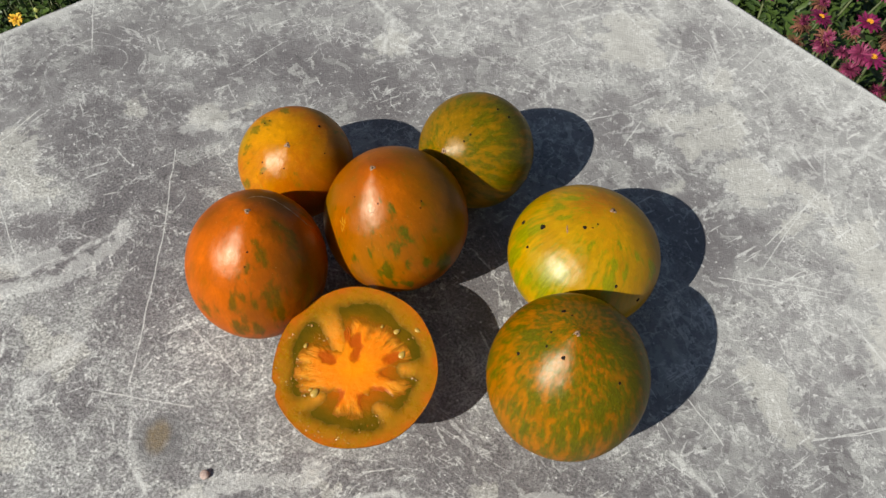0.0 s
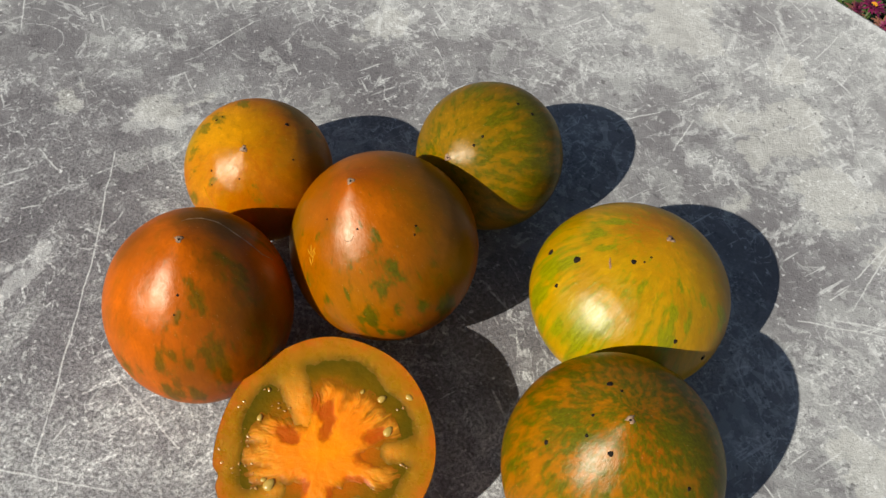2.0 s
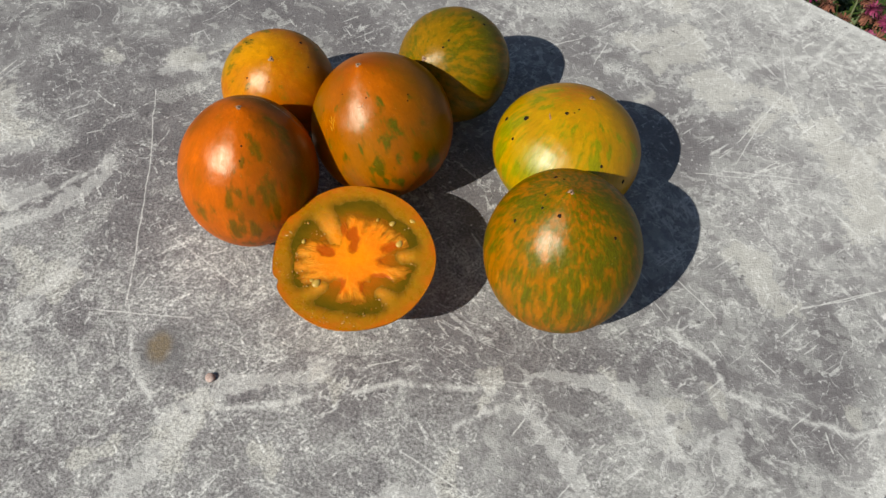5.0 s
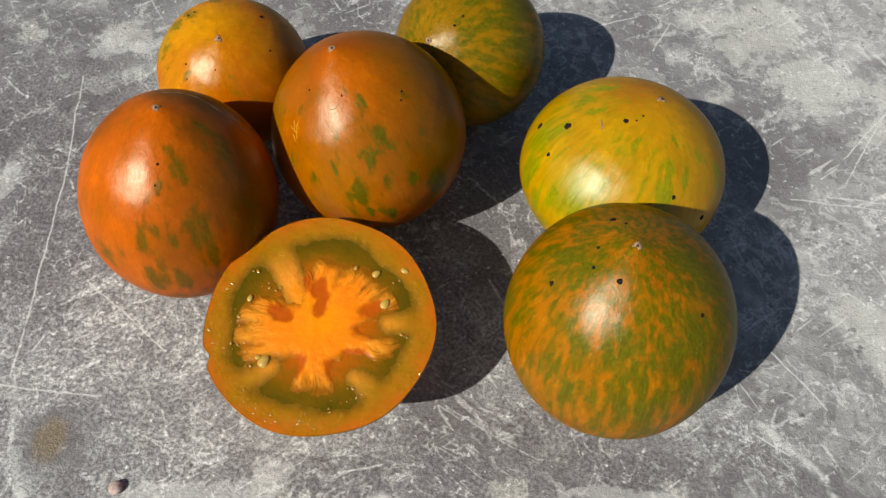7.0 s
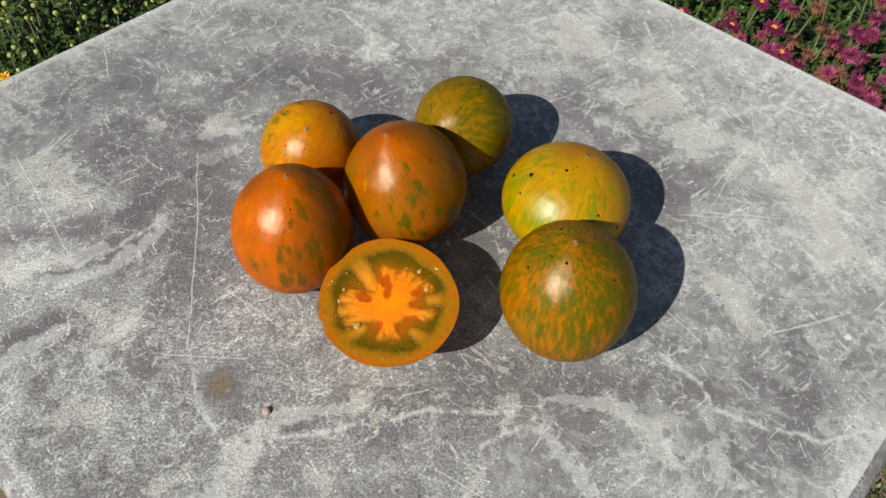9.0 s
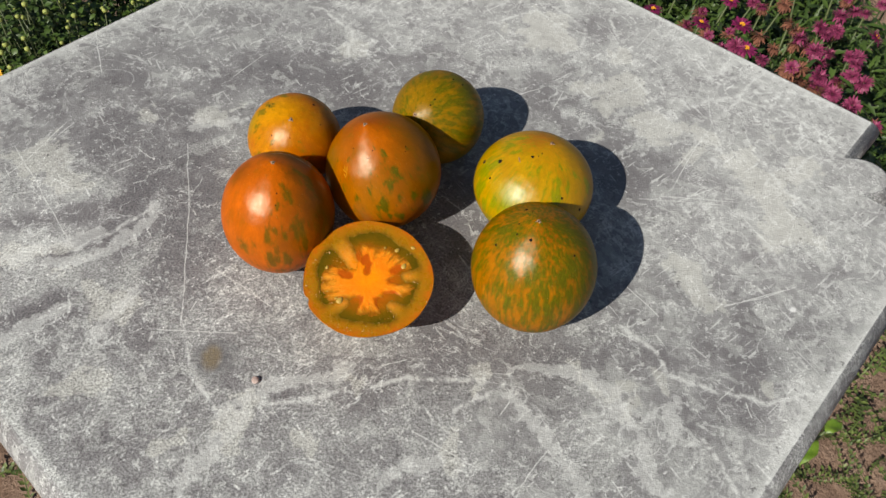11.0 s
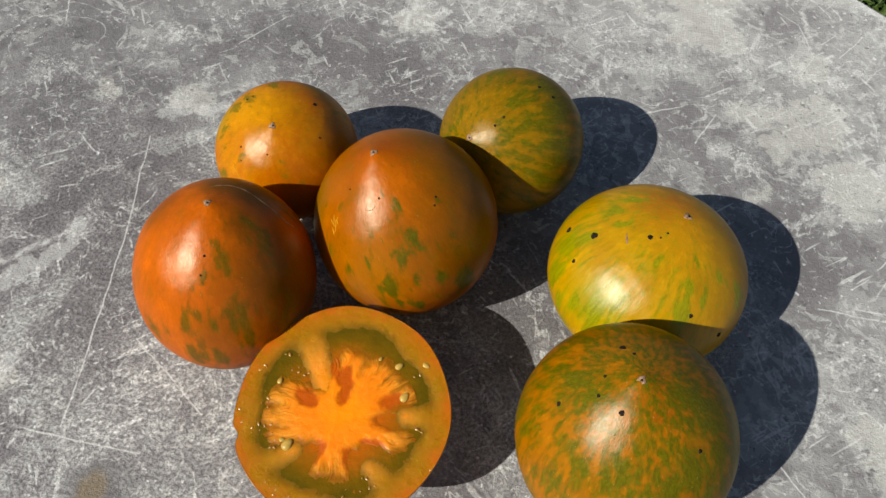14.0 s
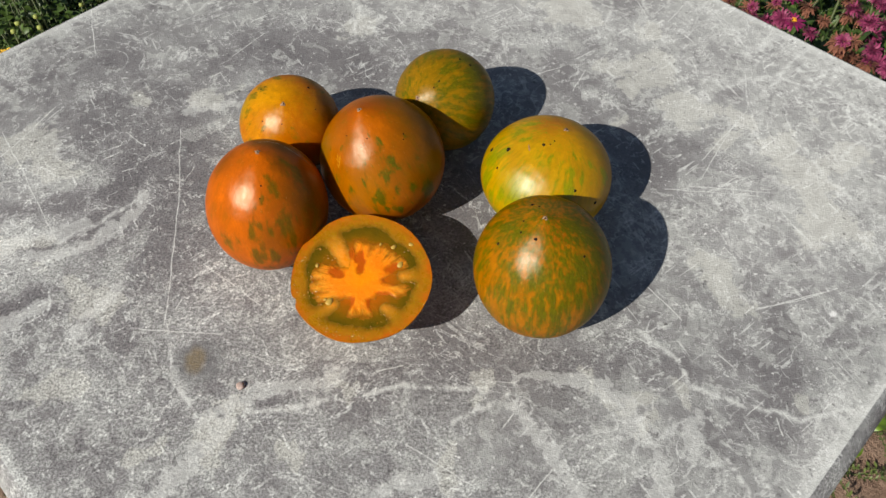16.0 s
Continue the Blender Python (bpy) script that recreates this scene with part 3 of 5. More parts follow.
def build_table():
    table = new("table")
    table.location = (0.106, 0.384, 0.0)
    tagged(table, "square weathered grey stone garden table with notched corners", "table")
    base = Vector(table.location)
    line = table_outline()
    bm = bmesh.new()
    rings = []
    for d, z in ((-0.0025, 0.0), (-0.001, -0.0006), (0.0, -0.002), (0.003, -0.0055), (0.006, -0.011), (0.007, -0.017), (0.0062, -0.023), (0.003, -0.028), (-0.004, -0.030)):
        rings.append([bm.verts.new((p.x - base.x, p.y - base.y, TABLE_Z + z)) for p in offset(line, d)])
    for a, b in zip(rings, rings[1:]):
        for k in range(len(a)):
            bm.faces.new((a[k - 1], a[k], b[k], b[k - 1]))
    bm.faces.new(rings[-1][::-1])
    part("edge", bm, STONE_EDGE, table, "rounded worn stone edge")
    part_top = worn_top(offset(line, -0.0025), base)
    part_top.parent = table
    tagged(part_top, "grey stone slab, scratched and pale with wear")
    bm = bmesh.new()
    low, high = [], []
    for p in offset([c + (Vector((0.106, 0.384)) - c).normalized() * 0.16 for c in CORNERS], 0.0):
        low.append(bm.verts.new((p.x - base.x, p.y - base.y, TABLE_Z - 0.085)))
        high.append(bm.verts.new((p.x - base.x, p.y - base.y, TABLE_Z - 0.0302)))
    for k in range(4):
        bm.faces.new((low[k - 1], low[k], high[k], high[k - 1]))
    bm.faces.new(low[::-1])
    bm.faces.new(high)
    bmesh.ops.bevel(bm, geom=bm.edges[:], offset=0.003, segments=2, affect="EDGES")
    part("apron", bm, DARK_WOOD, table, "dark painted frame under the slab", False)
    for c in CORNERS:
        p = c + (Vector((0.106, 0.384)) - c).normalized() * 0.14 - Vector((base.x, base.y))
        bm = bmesh.new()
        tube(bm, [(p.x, p.y, 0.0), (p.x, p.y, 0.3), (p.x, p.y, TABLE_Z - 0.08)], [0.018, 0.021, 0.024], 12)
        part("leg", bm, DARK_WOOD, table)
    return table


build_table()

# ---- the whole tomatoes ----


def tip_frame(tip):
    z = Vector(tip).normalized()
    x = Vector((0, 1, 0)).cross(z).normalized()
    return Matrix((x, z.cross(x), z)).transposed()


def build_tomato(label, centre, wide, tall, tilt, tip, nose, material, specks=(), lobes=(5, 0.0), scar=0.0014, seed=1, marks=(), point=(0, 0), green=(), flame=()):
    """A tomato that lies on the table. wide, tall: half its breadth and height, the axis leaning by tilt; tip: the way to its blossom end; nose: how far that stands out.
    specks: degrees from the tip, degrees round it, size in millimetres; green, flame: the same for patches, in shares of its radius."""
    turn = tip_frame(tip)
    ob = new("tomato")
    ob.matrix_basis = Matrix.Translation(centre) @ turn.to_4x4()
    tagged(ob, label, "tomato", "tomatoes on the table")
    axis = Vector((*tilt, 1.0)).normalized()

    peak = around_tip(*point)

    def surface(polar, around, lift=0.0):
        d = Vector((math.sin(polar) * math.cos(around), math.sin(polar) * math.sin(around), math.cos(polar)))
        w = turn @ d
        along = w.dot(axis)
        r = 1.0 / math.sqrt((1 - along * along) / wide ** 2 + along * along / tall ** 2)
        gap = d.angle(peak)
        r += nose * 2.0 * math.exp(-math.hypot(gap, 0.03) / 0.34)
        r *= 1 + lobes[1] * math.sin(polar) ** 2 * math.cos(lobes[0] * around + seed) + 0.004 * noise.noise(d * 2.2 + Vector((seed, 0, 0)))
        return d * (r + lift)

    n_round, n_down = 144, 88
    bm = bmesh.new()
    first, last = bm.verts.new(surface(0, 0)), bm.verts.new(surface(math.pi, 0))
    rings = [[bm.verts.new(surface(math.pi * (k / n_down) ** 1.15, math.tau * s / n_round)) for s in range(n_round)] for k in range(1, n_down)]
    for s in range(n_round):
        bm.faces.new((first, rings[0][s], rings[0][(s + 1) % n_round]))
        bm.faces.new((last, rings[-1][(s + 1) % n_round], rings[-1][s]))
    for a, b in zip(rings, rings[1:]):
        for s in range(n_round):
            bm.faces.new((a[s], b[s], b[(s + 1) % n_round], a[(s + 1) % n_round]))
    skin = part("skin", bm, material, ob)
    co = np.empty(len(skin.data.vertices) * 3)
    skin.data.vertices.foreach_get("co", co)
    way = co.reshape(-1, 3) / np.linalg.norm(co.reshape(-1, 3), axis=1)[:, None]
    shake = np.array([tuple(noise.noise_vector(Vector(d) * 6.0 + Vector((seed, 0, 0)))) for d in way]) * 0.05
    for name, rows in (("green", green), ("flame", flame)):
        value = np.zeros(len(way))
        for polar, around, size in rows:
            # twice as long on the way from the tip as across it
            along = np.array(around_tip(polar + 1, around) - around_tip(polar - 1, around))
            along /= np.linalg.norm(along)
            off = way + shake - np.array(around_tip(polar, around))
            run = off @ along
            gap = np.linalg.norm(off - 0.5 * run[:, None] * along, axis=1)
            f = np.clip((size * 1.5 - gap) / (size * 1.2), 0, 1)
            value = np.maximum(value, f * f * (3 - 2 * f))
        skin.data.attributes.new(name, "FLOAT", "POINT").data.foreach_set("value", value.astype(np.float32))

    def disc(polar, around, size, height, material, name, label, ragged):
        at = surface(polar, around)
        q = at.to_track_quat("Z", "Y")
        bm = bmesh.new()
        count = 10
        out, inn = [], []
        for s in range(count):
            a = math.tau * s / count
            r = size * (1 + ragged * math.sin(3 * a + polar * 50) + ragged * 0.6 * math.sin(5 * a + around * 9))
            p = at + q @ Vector((math.cos(a) * r, math.sin(a) * r, 0))
            out.append(bm.verts.new(surface(math.acos(max(-1, min(1, p.normalized().z))), math.atan2(p.y, p.x), -0.0001)))
            p = at + q @ Vector((math.cos(a) * r * 0.6, math.sin(a) * r * 0.6, 0))
            inn.append(bm.verts.new(surface(math.acos(max(-1, min(1, p.normalized().z))), math.atan2(p.y, p.x), height)))
        top = bm.verts.new(surface(polar, around, height * 0.75))
        low = bm.verts.new(surface(polar, around, -0.0008))
        for s in range(count):
            bm.faces.new((out[(s + 1) % count], out[s], low))
            bm.faces.new((out[s], out[(s + 1) % count], inn[(s + 1) % count], inn[s]))
            bm.faces.new((inn[s], inn[(s + 1) % count], top))
        part(name, bm, material, ob, label)

    disc(radians(point[0]), radians(point[1]), scar * 1.15, 0.00022, SCAR, "blossom_scar", "dry grey-brown scar", 0.3)
    disc(radians(point[0]) + 0.01, radians(point[1]), scar * 0.40, 0.00032, BLACK, "scar_centre", "", 0.3)
    for polar, around, size in specks:
        disc(radians(polar), radians(around), size * 0.0013, 0.00018, BLACK, "fleck", "", 0.1)
    for name, label, material, wide_by, line in marks:
        # a healed split or rub: a thin raised line that tapers at both ends
        bm = bmesh.new()
        rows = []
        for k, (polar, around) in enumerate(line):
            half = wide_by * math.sin(math.pi * (k + 0.3) / len(line))
            turn_by = half / max(0.3, math.sin(radians(polar)))
            before, after = line[max(0, k - 1)], line[min(len(line) - 1, k + 1)]
            u, v = after[0] - before[0], (after[1] - before[1]) * math.sin(radians(polar))
            size = math.hypot(u, v) or 1.0
            rows.append([bm.verts.new(surface(radians(polar - d * half * v / size), radians(around + d * turn_by * u / size), lift)) for d, lift in ((-1, -0.0001), (0, 0.0003), (1, -0.0001))])
        for a, b in zip(rows, rows[1:]):
            for k in range(2):
                bm.faces.new((a[k], a[k + 1], b[k + 1], b[k]))
        bmesh.ops.recalc_face_normals(bm, faces=bm.faces)
        part(name, bm, material, ob, label)
    return ob, surface


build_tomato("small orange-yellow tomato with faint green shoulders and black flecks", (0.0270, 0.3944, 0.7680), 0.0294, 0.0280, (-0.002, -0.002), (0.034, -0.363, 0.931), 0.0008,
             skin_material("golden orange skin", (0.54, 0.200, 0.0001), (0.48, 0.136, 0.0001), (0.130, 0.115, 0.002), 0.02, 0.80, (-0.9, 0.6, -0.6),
                           # the last tint darkens the right side: red-brown skin plus shade in colour
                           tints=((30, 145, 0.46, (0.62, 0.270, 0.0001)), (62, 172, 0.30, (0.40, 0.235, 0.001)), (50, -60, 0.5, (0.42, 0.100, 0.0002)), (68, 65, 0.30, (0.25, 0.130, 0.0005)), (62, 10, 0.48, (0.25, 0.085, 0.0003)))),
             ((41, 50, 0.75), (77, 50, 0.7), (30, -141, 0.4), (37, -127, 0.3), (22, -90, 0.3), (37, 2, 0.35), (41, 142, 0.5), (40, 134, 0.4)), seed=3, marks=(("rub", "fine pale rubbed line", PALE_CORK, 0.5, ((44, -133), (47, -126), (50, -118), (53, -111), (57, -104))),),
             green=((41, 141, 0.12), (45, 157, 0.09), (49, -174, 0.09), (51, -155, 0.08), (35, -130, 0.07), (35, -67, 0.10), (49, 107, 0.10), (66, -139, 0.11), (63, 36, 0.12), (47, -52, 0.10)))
build_tomato("olive-green tomato with orange streaks round its tip", (0.1184, 0.4155, 0.7707), 0.0301, 0.0307, (-0.006, 0.015), (-0.485, -0.601, 0.636), 0.0014,
             skin_material("olive skin with orange streaks", (0.27, 0.138, 0.001), (0.20, 0.112, 0.001), (0.092, 0.092, 0.001), 0.14, 0.85, (0.5, 0, -0.5), 2.5, 0.45, bright=(0.58, 0.225, 0.0002), soft_edge=0.14, placed=0.10),
             ((66, 31, 0.6), (72, 19, 0.65), (28, 17, 0.5), (20, 10, 0.5)), seed=5,
             green=((27, 116, 0.12), (21, 141, 0.08), (58, 72, 0.12), (35, -6, 0.08), (47, 29, 0.12), (57, 2, 0.16), (69, -22, 0.16), (34, -37, 0.06), (57, -51, 0.08), (73, 33, 0.16)),
             flame=((24, 73, 0.10), (37, 73, 0.09), (26, 40, 0.09), (29, 13, 0.07), (15, 7, 0.10), (24, -34, 0.10), (39, -24, 0.08), (44, -40, 0.09), (62, -38, 0.10), (12, 106, 0.11), (50, 53, 0.08), (74, -53, 0.08), (25, 127, 0.10), (41, -31, 0.11), (57, -38, 0.10), (20, 60, 0.10)))
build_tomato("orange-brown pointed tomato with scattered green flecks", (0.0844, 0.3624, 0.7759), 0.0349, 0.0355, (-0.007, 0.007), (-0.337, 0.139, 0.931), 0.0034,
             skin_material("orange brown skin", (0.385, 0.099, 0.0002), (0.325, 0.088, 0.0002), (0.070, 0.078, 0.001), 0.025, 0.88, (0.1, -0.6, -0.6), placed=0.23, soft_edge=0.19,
                           # the tints at 52 and 85 degrees mix olive skin with painted-in shade
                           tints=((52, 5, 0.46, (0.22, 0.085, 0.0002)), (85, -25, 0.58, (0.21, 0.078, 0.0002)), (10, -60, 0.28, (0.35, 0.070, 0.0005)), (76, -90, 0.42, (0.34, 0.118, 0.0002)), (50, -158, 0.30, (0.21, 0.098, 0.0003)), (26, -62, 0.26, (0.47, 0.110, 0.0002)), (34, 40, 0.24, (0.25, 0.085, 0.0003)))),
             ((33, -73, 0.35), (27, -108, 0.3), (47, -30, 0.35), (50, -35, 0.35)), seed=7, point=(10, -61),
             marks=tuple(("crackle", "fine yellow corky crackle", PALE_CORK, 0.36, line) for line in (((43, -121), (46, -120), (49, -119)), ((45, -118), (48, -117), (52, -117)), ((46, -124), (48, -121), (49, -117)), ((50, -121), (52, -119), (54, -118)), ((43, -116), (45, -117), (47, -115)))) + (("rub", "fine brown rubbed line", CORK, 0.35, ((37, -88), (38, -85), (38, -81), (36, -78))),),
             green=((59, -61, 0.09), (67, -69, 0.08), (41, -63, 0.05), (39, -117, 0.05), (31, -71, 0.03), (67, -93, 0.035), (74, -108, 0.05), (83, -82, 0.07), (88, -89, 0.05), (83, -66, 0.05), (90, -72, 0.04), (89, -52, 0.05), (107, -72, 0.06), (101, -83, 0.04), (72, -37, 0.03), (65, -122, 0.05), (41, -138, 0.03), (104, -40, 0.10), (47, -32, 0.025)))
build_tomato("orange-red pointed tomato with a green-brown flank, shade painted in", (0.0248, 0.3273, 0.7757), 0.0322, 0.0358, (-0.007, 0.369), (-0.046, 0.214, 0.976), 0.0026,
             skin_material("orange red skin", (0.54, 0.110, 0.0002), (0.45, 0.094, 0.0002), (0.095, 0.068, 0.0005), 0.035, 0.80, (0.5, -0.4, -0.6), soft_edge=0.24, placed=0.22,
                           # right-hand tints brown the flank and paint in shade away from the sun
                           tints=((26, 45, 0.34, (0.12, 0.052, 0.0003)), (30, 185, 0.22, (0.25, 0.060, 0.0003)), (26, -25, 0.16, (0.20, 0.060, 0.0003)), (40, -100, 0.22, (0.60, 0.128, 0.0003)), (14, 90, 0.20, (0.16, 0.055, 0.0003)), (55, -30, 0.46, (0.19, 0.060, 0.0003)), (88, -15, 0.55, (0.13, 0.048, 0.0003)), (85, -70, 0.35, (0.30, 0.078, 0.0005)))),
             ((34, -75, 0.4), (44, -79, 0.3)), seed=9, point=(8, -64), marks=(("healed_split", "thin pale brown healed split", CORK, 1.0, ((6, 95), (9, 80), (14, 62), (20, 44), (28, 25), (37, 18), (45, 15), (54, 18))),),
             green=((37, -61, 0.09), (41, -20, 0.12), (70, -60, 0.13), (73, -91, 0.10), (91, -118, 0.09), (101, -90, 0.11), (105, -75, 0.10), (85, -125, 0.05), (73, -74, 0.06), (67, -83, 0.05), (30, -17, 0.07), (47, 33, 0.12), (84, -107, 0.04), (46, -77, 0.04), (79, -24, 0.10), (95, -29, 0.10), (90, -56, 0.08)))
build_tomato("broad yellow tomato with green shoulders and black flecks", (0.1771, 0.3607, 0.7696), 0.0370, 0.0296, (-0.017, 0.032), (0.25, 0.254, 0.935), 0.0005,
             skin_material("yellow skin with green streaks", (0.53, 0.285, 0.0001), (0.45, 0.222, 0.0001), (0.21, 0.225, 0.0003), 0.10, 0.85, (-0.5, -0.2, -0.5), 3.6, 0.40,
                           # the third tint is orange skin, darkened to stand for the shaded side
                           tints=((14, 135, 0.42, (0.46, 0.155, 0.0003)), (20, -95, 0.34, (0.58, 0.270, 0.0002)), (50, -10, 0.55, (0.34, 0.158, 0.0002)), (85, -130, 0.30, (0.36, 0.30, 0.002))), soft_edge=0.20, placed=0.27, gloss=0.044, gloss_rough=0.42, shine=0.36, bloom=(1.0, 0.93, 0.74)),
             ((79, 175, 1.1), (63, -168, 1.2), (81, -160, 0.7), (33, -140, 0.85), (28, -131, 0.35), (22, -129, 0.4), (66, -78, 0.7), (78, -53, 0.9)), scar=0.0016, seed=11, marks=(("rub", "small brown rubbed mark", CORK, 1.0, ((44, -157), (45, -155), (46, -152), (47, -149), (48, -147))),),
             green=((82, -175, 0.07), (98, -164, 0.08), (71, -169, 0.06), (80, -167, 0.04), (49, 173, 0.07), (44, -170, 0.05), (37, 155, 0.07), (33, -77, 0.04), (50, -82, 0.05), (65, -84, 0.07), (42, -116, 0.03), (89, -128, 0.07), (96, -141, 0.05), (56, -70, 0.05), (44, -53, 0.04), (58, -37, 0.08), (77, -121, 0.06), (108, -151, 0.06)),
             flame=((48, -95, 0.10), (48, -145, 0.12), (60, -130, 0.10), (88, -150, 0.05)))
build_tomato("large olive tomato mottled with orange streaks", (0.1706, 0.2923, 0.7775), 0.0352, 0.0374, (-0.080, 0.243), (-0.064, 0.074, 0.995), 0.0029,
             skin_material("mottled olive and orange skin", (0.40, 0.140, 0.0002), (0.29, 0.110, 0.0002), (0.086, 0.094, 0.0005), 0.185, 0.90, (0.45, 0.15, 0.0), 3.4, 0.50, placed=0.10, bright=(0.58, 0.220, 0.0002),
                           # the widest tint is brown-olive skin with the far side's shade mixed in
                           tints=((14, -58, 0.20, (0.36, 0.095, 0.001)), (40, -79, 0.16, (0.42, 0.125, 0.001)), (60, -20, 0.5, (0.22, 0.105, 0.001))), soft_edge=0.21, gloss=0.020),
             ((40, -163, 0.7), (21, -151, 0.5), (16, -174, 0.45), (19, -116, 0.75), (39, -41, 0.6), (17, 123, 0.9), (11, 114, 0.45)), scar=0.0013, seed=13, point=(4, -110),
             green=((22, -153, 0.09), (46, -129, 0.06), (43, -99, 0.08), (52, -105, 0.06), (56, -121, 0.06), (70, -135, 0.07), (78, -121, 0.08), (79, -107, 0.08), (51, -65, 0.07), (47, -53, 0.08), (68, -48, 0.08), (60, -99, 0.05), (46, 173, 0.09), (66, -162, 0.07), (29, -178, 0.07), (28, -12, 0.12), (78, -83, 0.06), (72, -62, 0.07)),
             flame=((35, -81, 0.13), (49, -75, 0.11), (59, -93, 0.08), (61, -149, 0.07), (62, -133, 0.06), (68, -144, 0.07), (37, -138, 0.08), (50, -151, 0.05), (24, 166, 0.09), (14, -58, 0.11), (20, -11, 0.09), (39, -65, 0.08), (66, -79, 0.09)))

# ---- the cut tomato ----


def build_half_tomato():
    ob = new("half_tomato")
    centre, rx, ry, face = Vector((0.0783, 0.2883, 0.0)), 0.0362, 0.0373, TABLE_Z + 0.0335
    # it leans a little, its far rim higher
    ob.matrix_basis = pose(centre.x, centre.y, TABLE_Z + 0.0004, 4.0)
    tagged(ob, "halved orange tomato, cut face up with seeds and gel", "tomato half", "tomatoes on the table")
    fz = face - TABLE_Z
    count = 240

    def rim(a):
        r = 1 + 0.008 * math.cos(3 * a + 1) + 0.006 * math.cos(7 * a)
        gap = (math.degrees(a) - 204 + 180) % 360 - 180
        return r * (1 - 0.045 * math.exp(-(gap / 3.5) ** 2))

    def at(a, rho, z):
        return (rx * rho * rim(a) * math.cos(a), ry * rho * rim(a) * math.sin(a), z)

    angles = [math.tau * k / count for k in range(count)]
    # the skin: a bowl whose widest ring lies a little under the cut
    bm = bmesh.new()
    rings = []
    profile = [(0.992, fz + 0.0001)]
    for k in range(1, 26):
        f = (k / 26) ** 1.3
        profile.append((1.004 * (1 - f) ** 0.52, fz * (1 - f)))
    for rho, z in profile:
        rings.append([bm.verts.new(at(a, rho, max(z, 0.0))) for a in angles])
    for a, b in zip(rings, rings[1:]):
        for k in range(count):
            bm.faces.new((a[k - 1], a[k], b[k], b[k - 1]))
    bm.faces.new(rings[-1])
    part("skin", bm, skin_material("orange olive skin of the half", (0.50, 0.17, 0.006), (0.40, 0.14, 0.006), (0.14, 0.11, 0.006), 0.06, 0.8), ob)

    def soft_step(v, low, high):
        f = np.clip((v - low) / (high - low), 0, 1)
        return f * f * (3 - 2 * f)

    def roughened(p, scale, seed):
        return np.array([noise.fractal(Vector((x * scale, y * scale, seed)), 0.8, 2.0, 3) for x, y in p])

    def capsule(p, row):
        """Inside depth of a stroke that tapers: x, y, x, y, half width at its start and at its end."""
        a, d = np.array(row[:2]), np.array(row[2:4]) - np.array(row[:2])
        f = np.clip(((p - a) @ d) / (d @ d), 0, 1)
        return row[4] + (row[5] - row[4]) * f - np.hypot(*(p - a - f[:, None] * d).T)

    def joined(fields, k):
        top = fields[0]
        for other in fields[1:]:
            h = np.clip(0.5 + 0.5 * (top - other) / k, 0, 1)
            top = other + (top - other) * h + k * h * (1 - h)
        return top

    def disc_mesh(centre, outer, n_round, n_out):
        """A disc about a place on the cut: its verts, in shares of the half breadths, and faces."""
        u, w = centre
        p = [(u, w)]
        for k in range(1, n_out + 1):
            for s in range(n_round):
                a = math.tau * s / n_round
                p.append(outer(a, k / n_out))
        faces = [(0, 1 + s, 1 + (s + 1) % n_round) for s in range(n_round)]
        for k in range(n_out - 1):
            i, j = 1 + k * n_round, 1 + (k + 1) * n_round
            faces += [(i + s, j + s, j + (s + 1) % n_round, i + (s + 1) % n_round) for s in range(n_round)]
        return np.array(p), faces

    def face_part(name, p, faces, z, depth, material, label):
        me = data_mesh(name, [(x * rx, y * ry, h) for (x, y), h in zip(p, z)], faces, material)
        me.attributes.new("depth", "FLOAT", "POINT").data.foreach_set("value", depth.astype(np.float32))
        piece = new(name, me)
        piece.parent = ob
        tagged(piece, label)
        return piece

    # the wall of flesh and the partitions that run in from it
    PARTITIONS = [(-0.52, 0.66, -0.17, 0.14, 0.16, 0.11), (0.84, 0.05, 0.60, 0.03, 0.13, 0.10), (0.60, -0.64, 0.38, -0.47, 0.13, 0.09), (-0.60, -0.62, -0.34, -0.44, 0.15, 0.10)]
    p, faces = disc_mesh((0, 0), lambda a, f: (0.992 * f * rim(a) * math.cos(a), 0.992 * f * rim(a) * math.sin(a)), count, 70)
    rho = np.hypot(p[:, 0], p[:, 1])
    ring_in = 0.775 + 0.03 * np.sin(5 * np.arctan2(p[:, 1], p[:, 0]) + 0.6) + 0.03 * roughened(p, 4.0, 1.0)
    inside_wall = joined([rho - ring_in] + [capsule(p, row) - sunk for row, sunk in zip(PARTITIONS, (0.0, 0.0, 0.0, 0.015))], 0.07) + 0.010 * roughened(p, 7.0, 5.0)
    z = fz + 0.00012 * roughened(p, 9.0, 2.0) + 0.00005 * roughened(p, 40.0, 3.0) - 0.0008 * (1 - soft_step(inside_wall, -0.12, 0.12))
    z[rho > 0.985] = fz
    wall_mesh = (p, faces, z, inside_wall)
    t = Tree("wet tomato flesh")
    p = t.node("ShaderNodeTexCoord").outputs["Object"]
    rad = t.vec("LENGTH", t.vec("MULTIPLY", p, (27.6, 26.1, 0)))
    inside = t.node("ShaderNodeAttribute")
    inside.attribute_name = "depth"
    n = t.noise(p, 190.0, 6.0, 0.65)
    n2 = t.noise(p, 60.0, 4.0, 0.6)
    fibre = t.noise(p, 520.0, 3.0, 0.6)
    wobble = t.math("MULTIPLY", t.math("SUBTRACT", n, 0.5), 0.35)
    c = t.ramp(t.math("ADD", rad, wobble), (0.30, (0.88, 0.28, 0.006)), (0.48, (0.84, 0.310, 0.022)), (0.68, (0.52, 0.220, 0.008)), (0.78, (0.38, 0.168, 0.0003)), (0.90, (0.44, 0.160, 0.0002)), (0.98, (0.54, 0.132, 0.0003)))
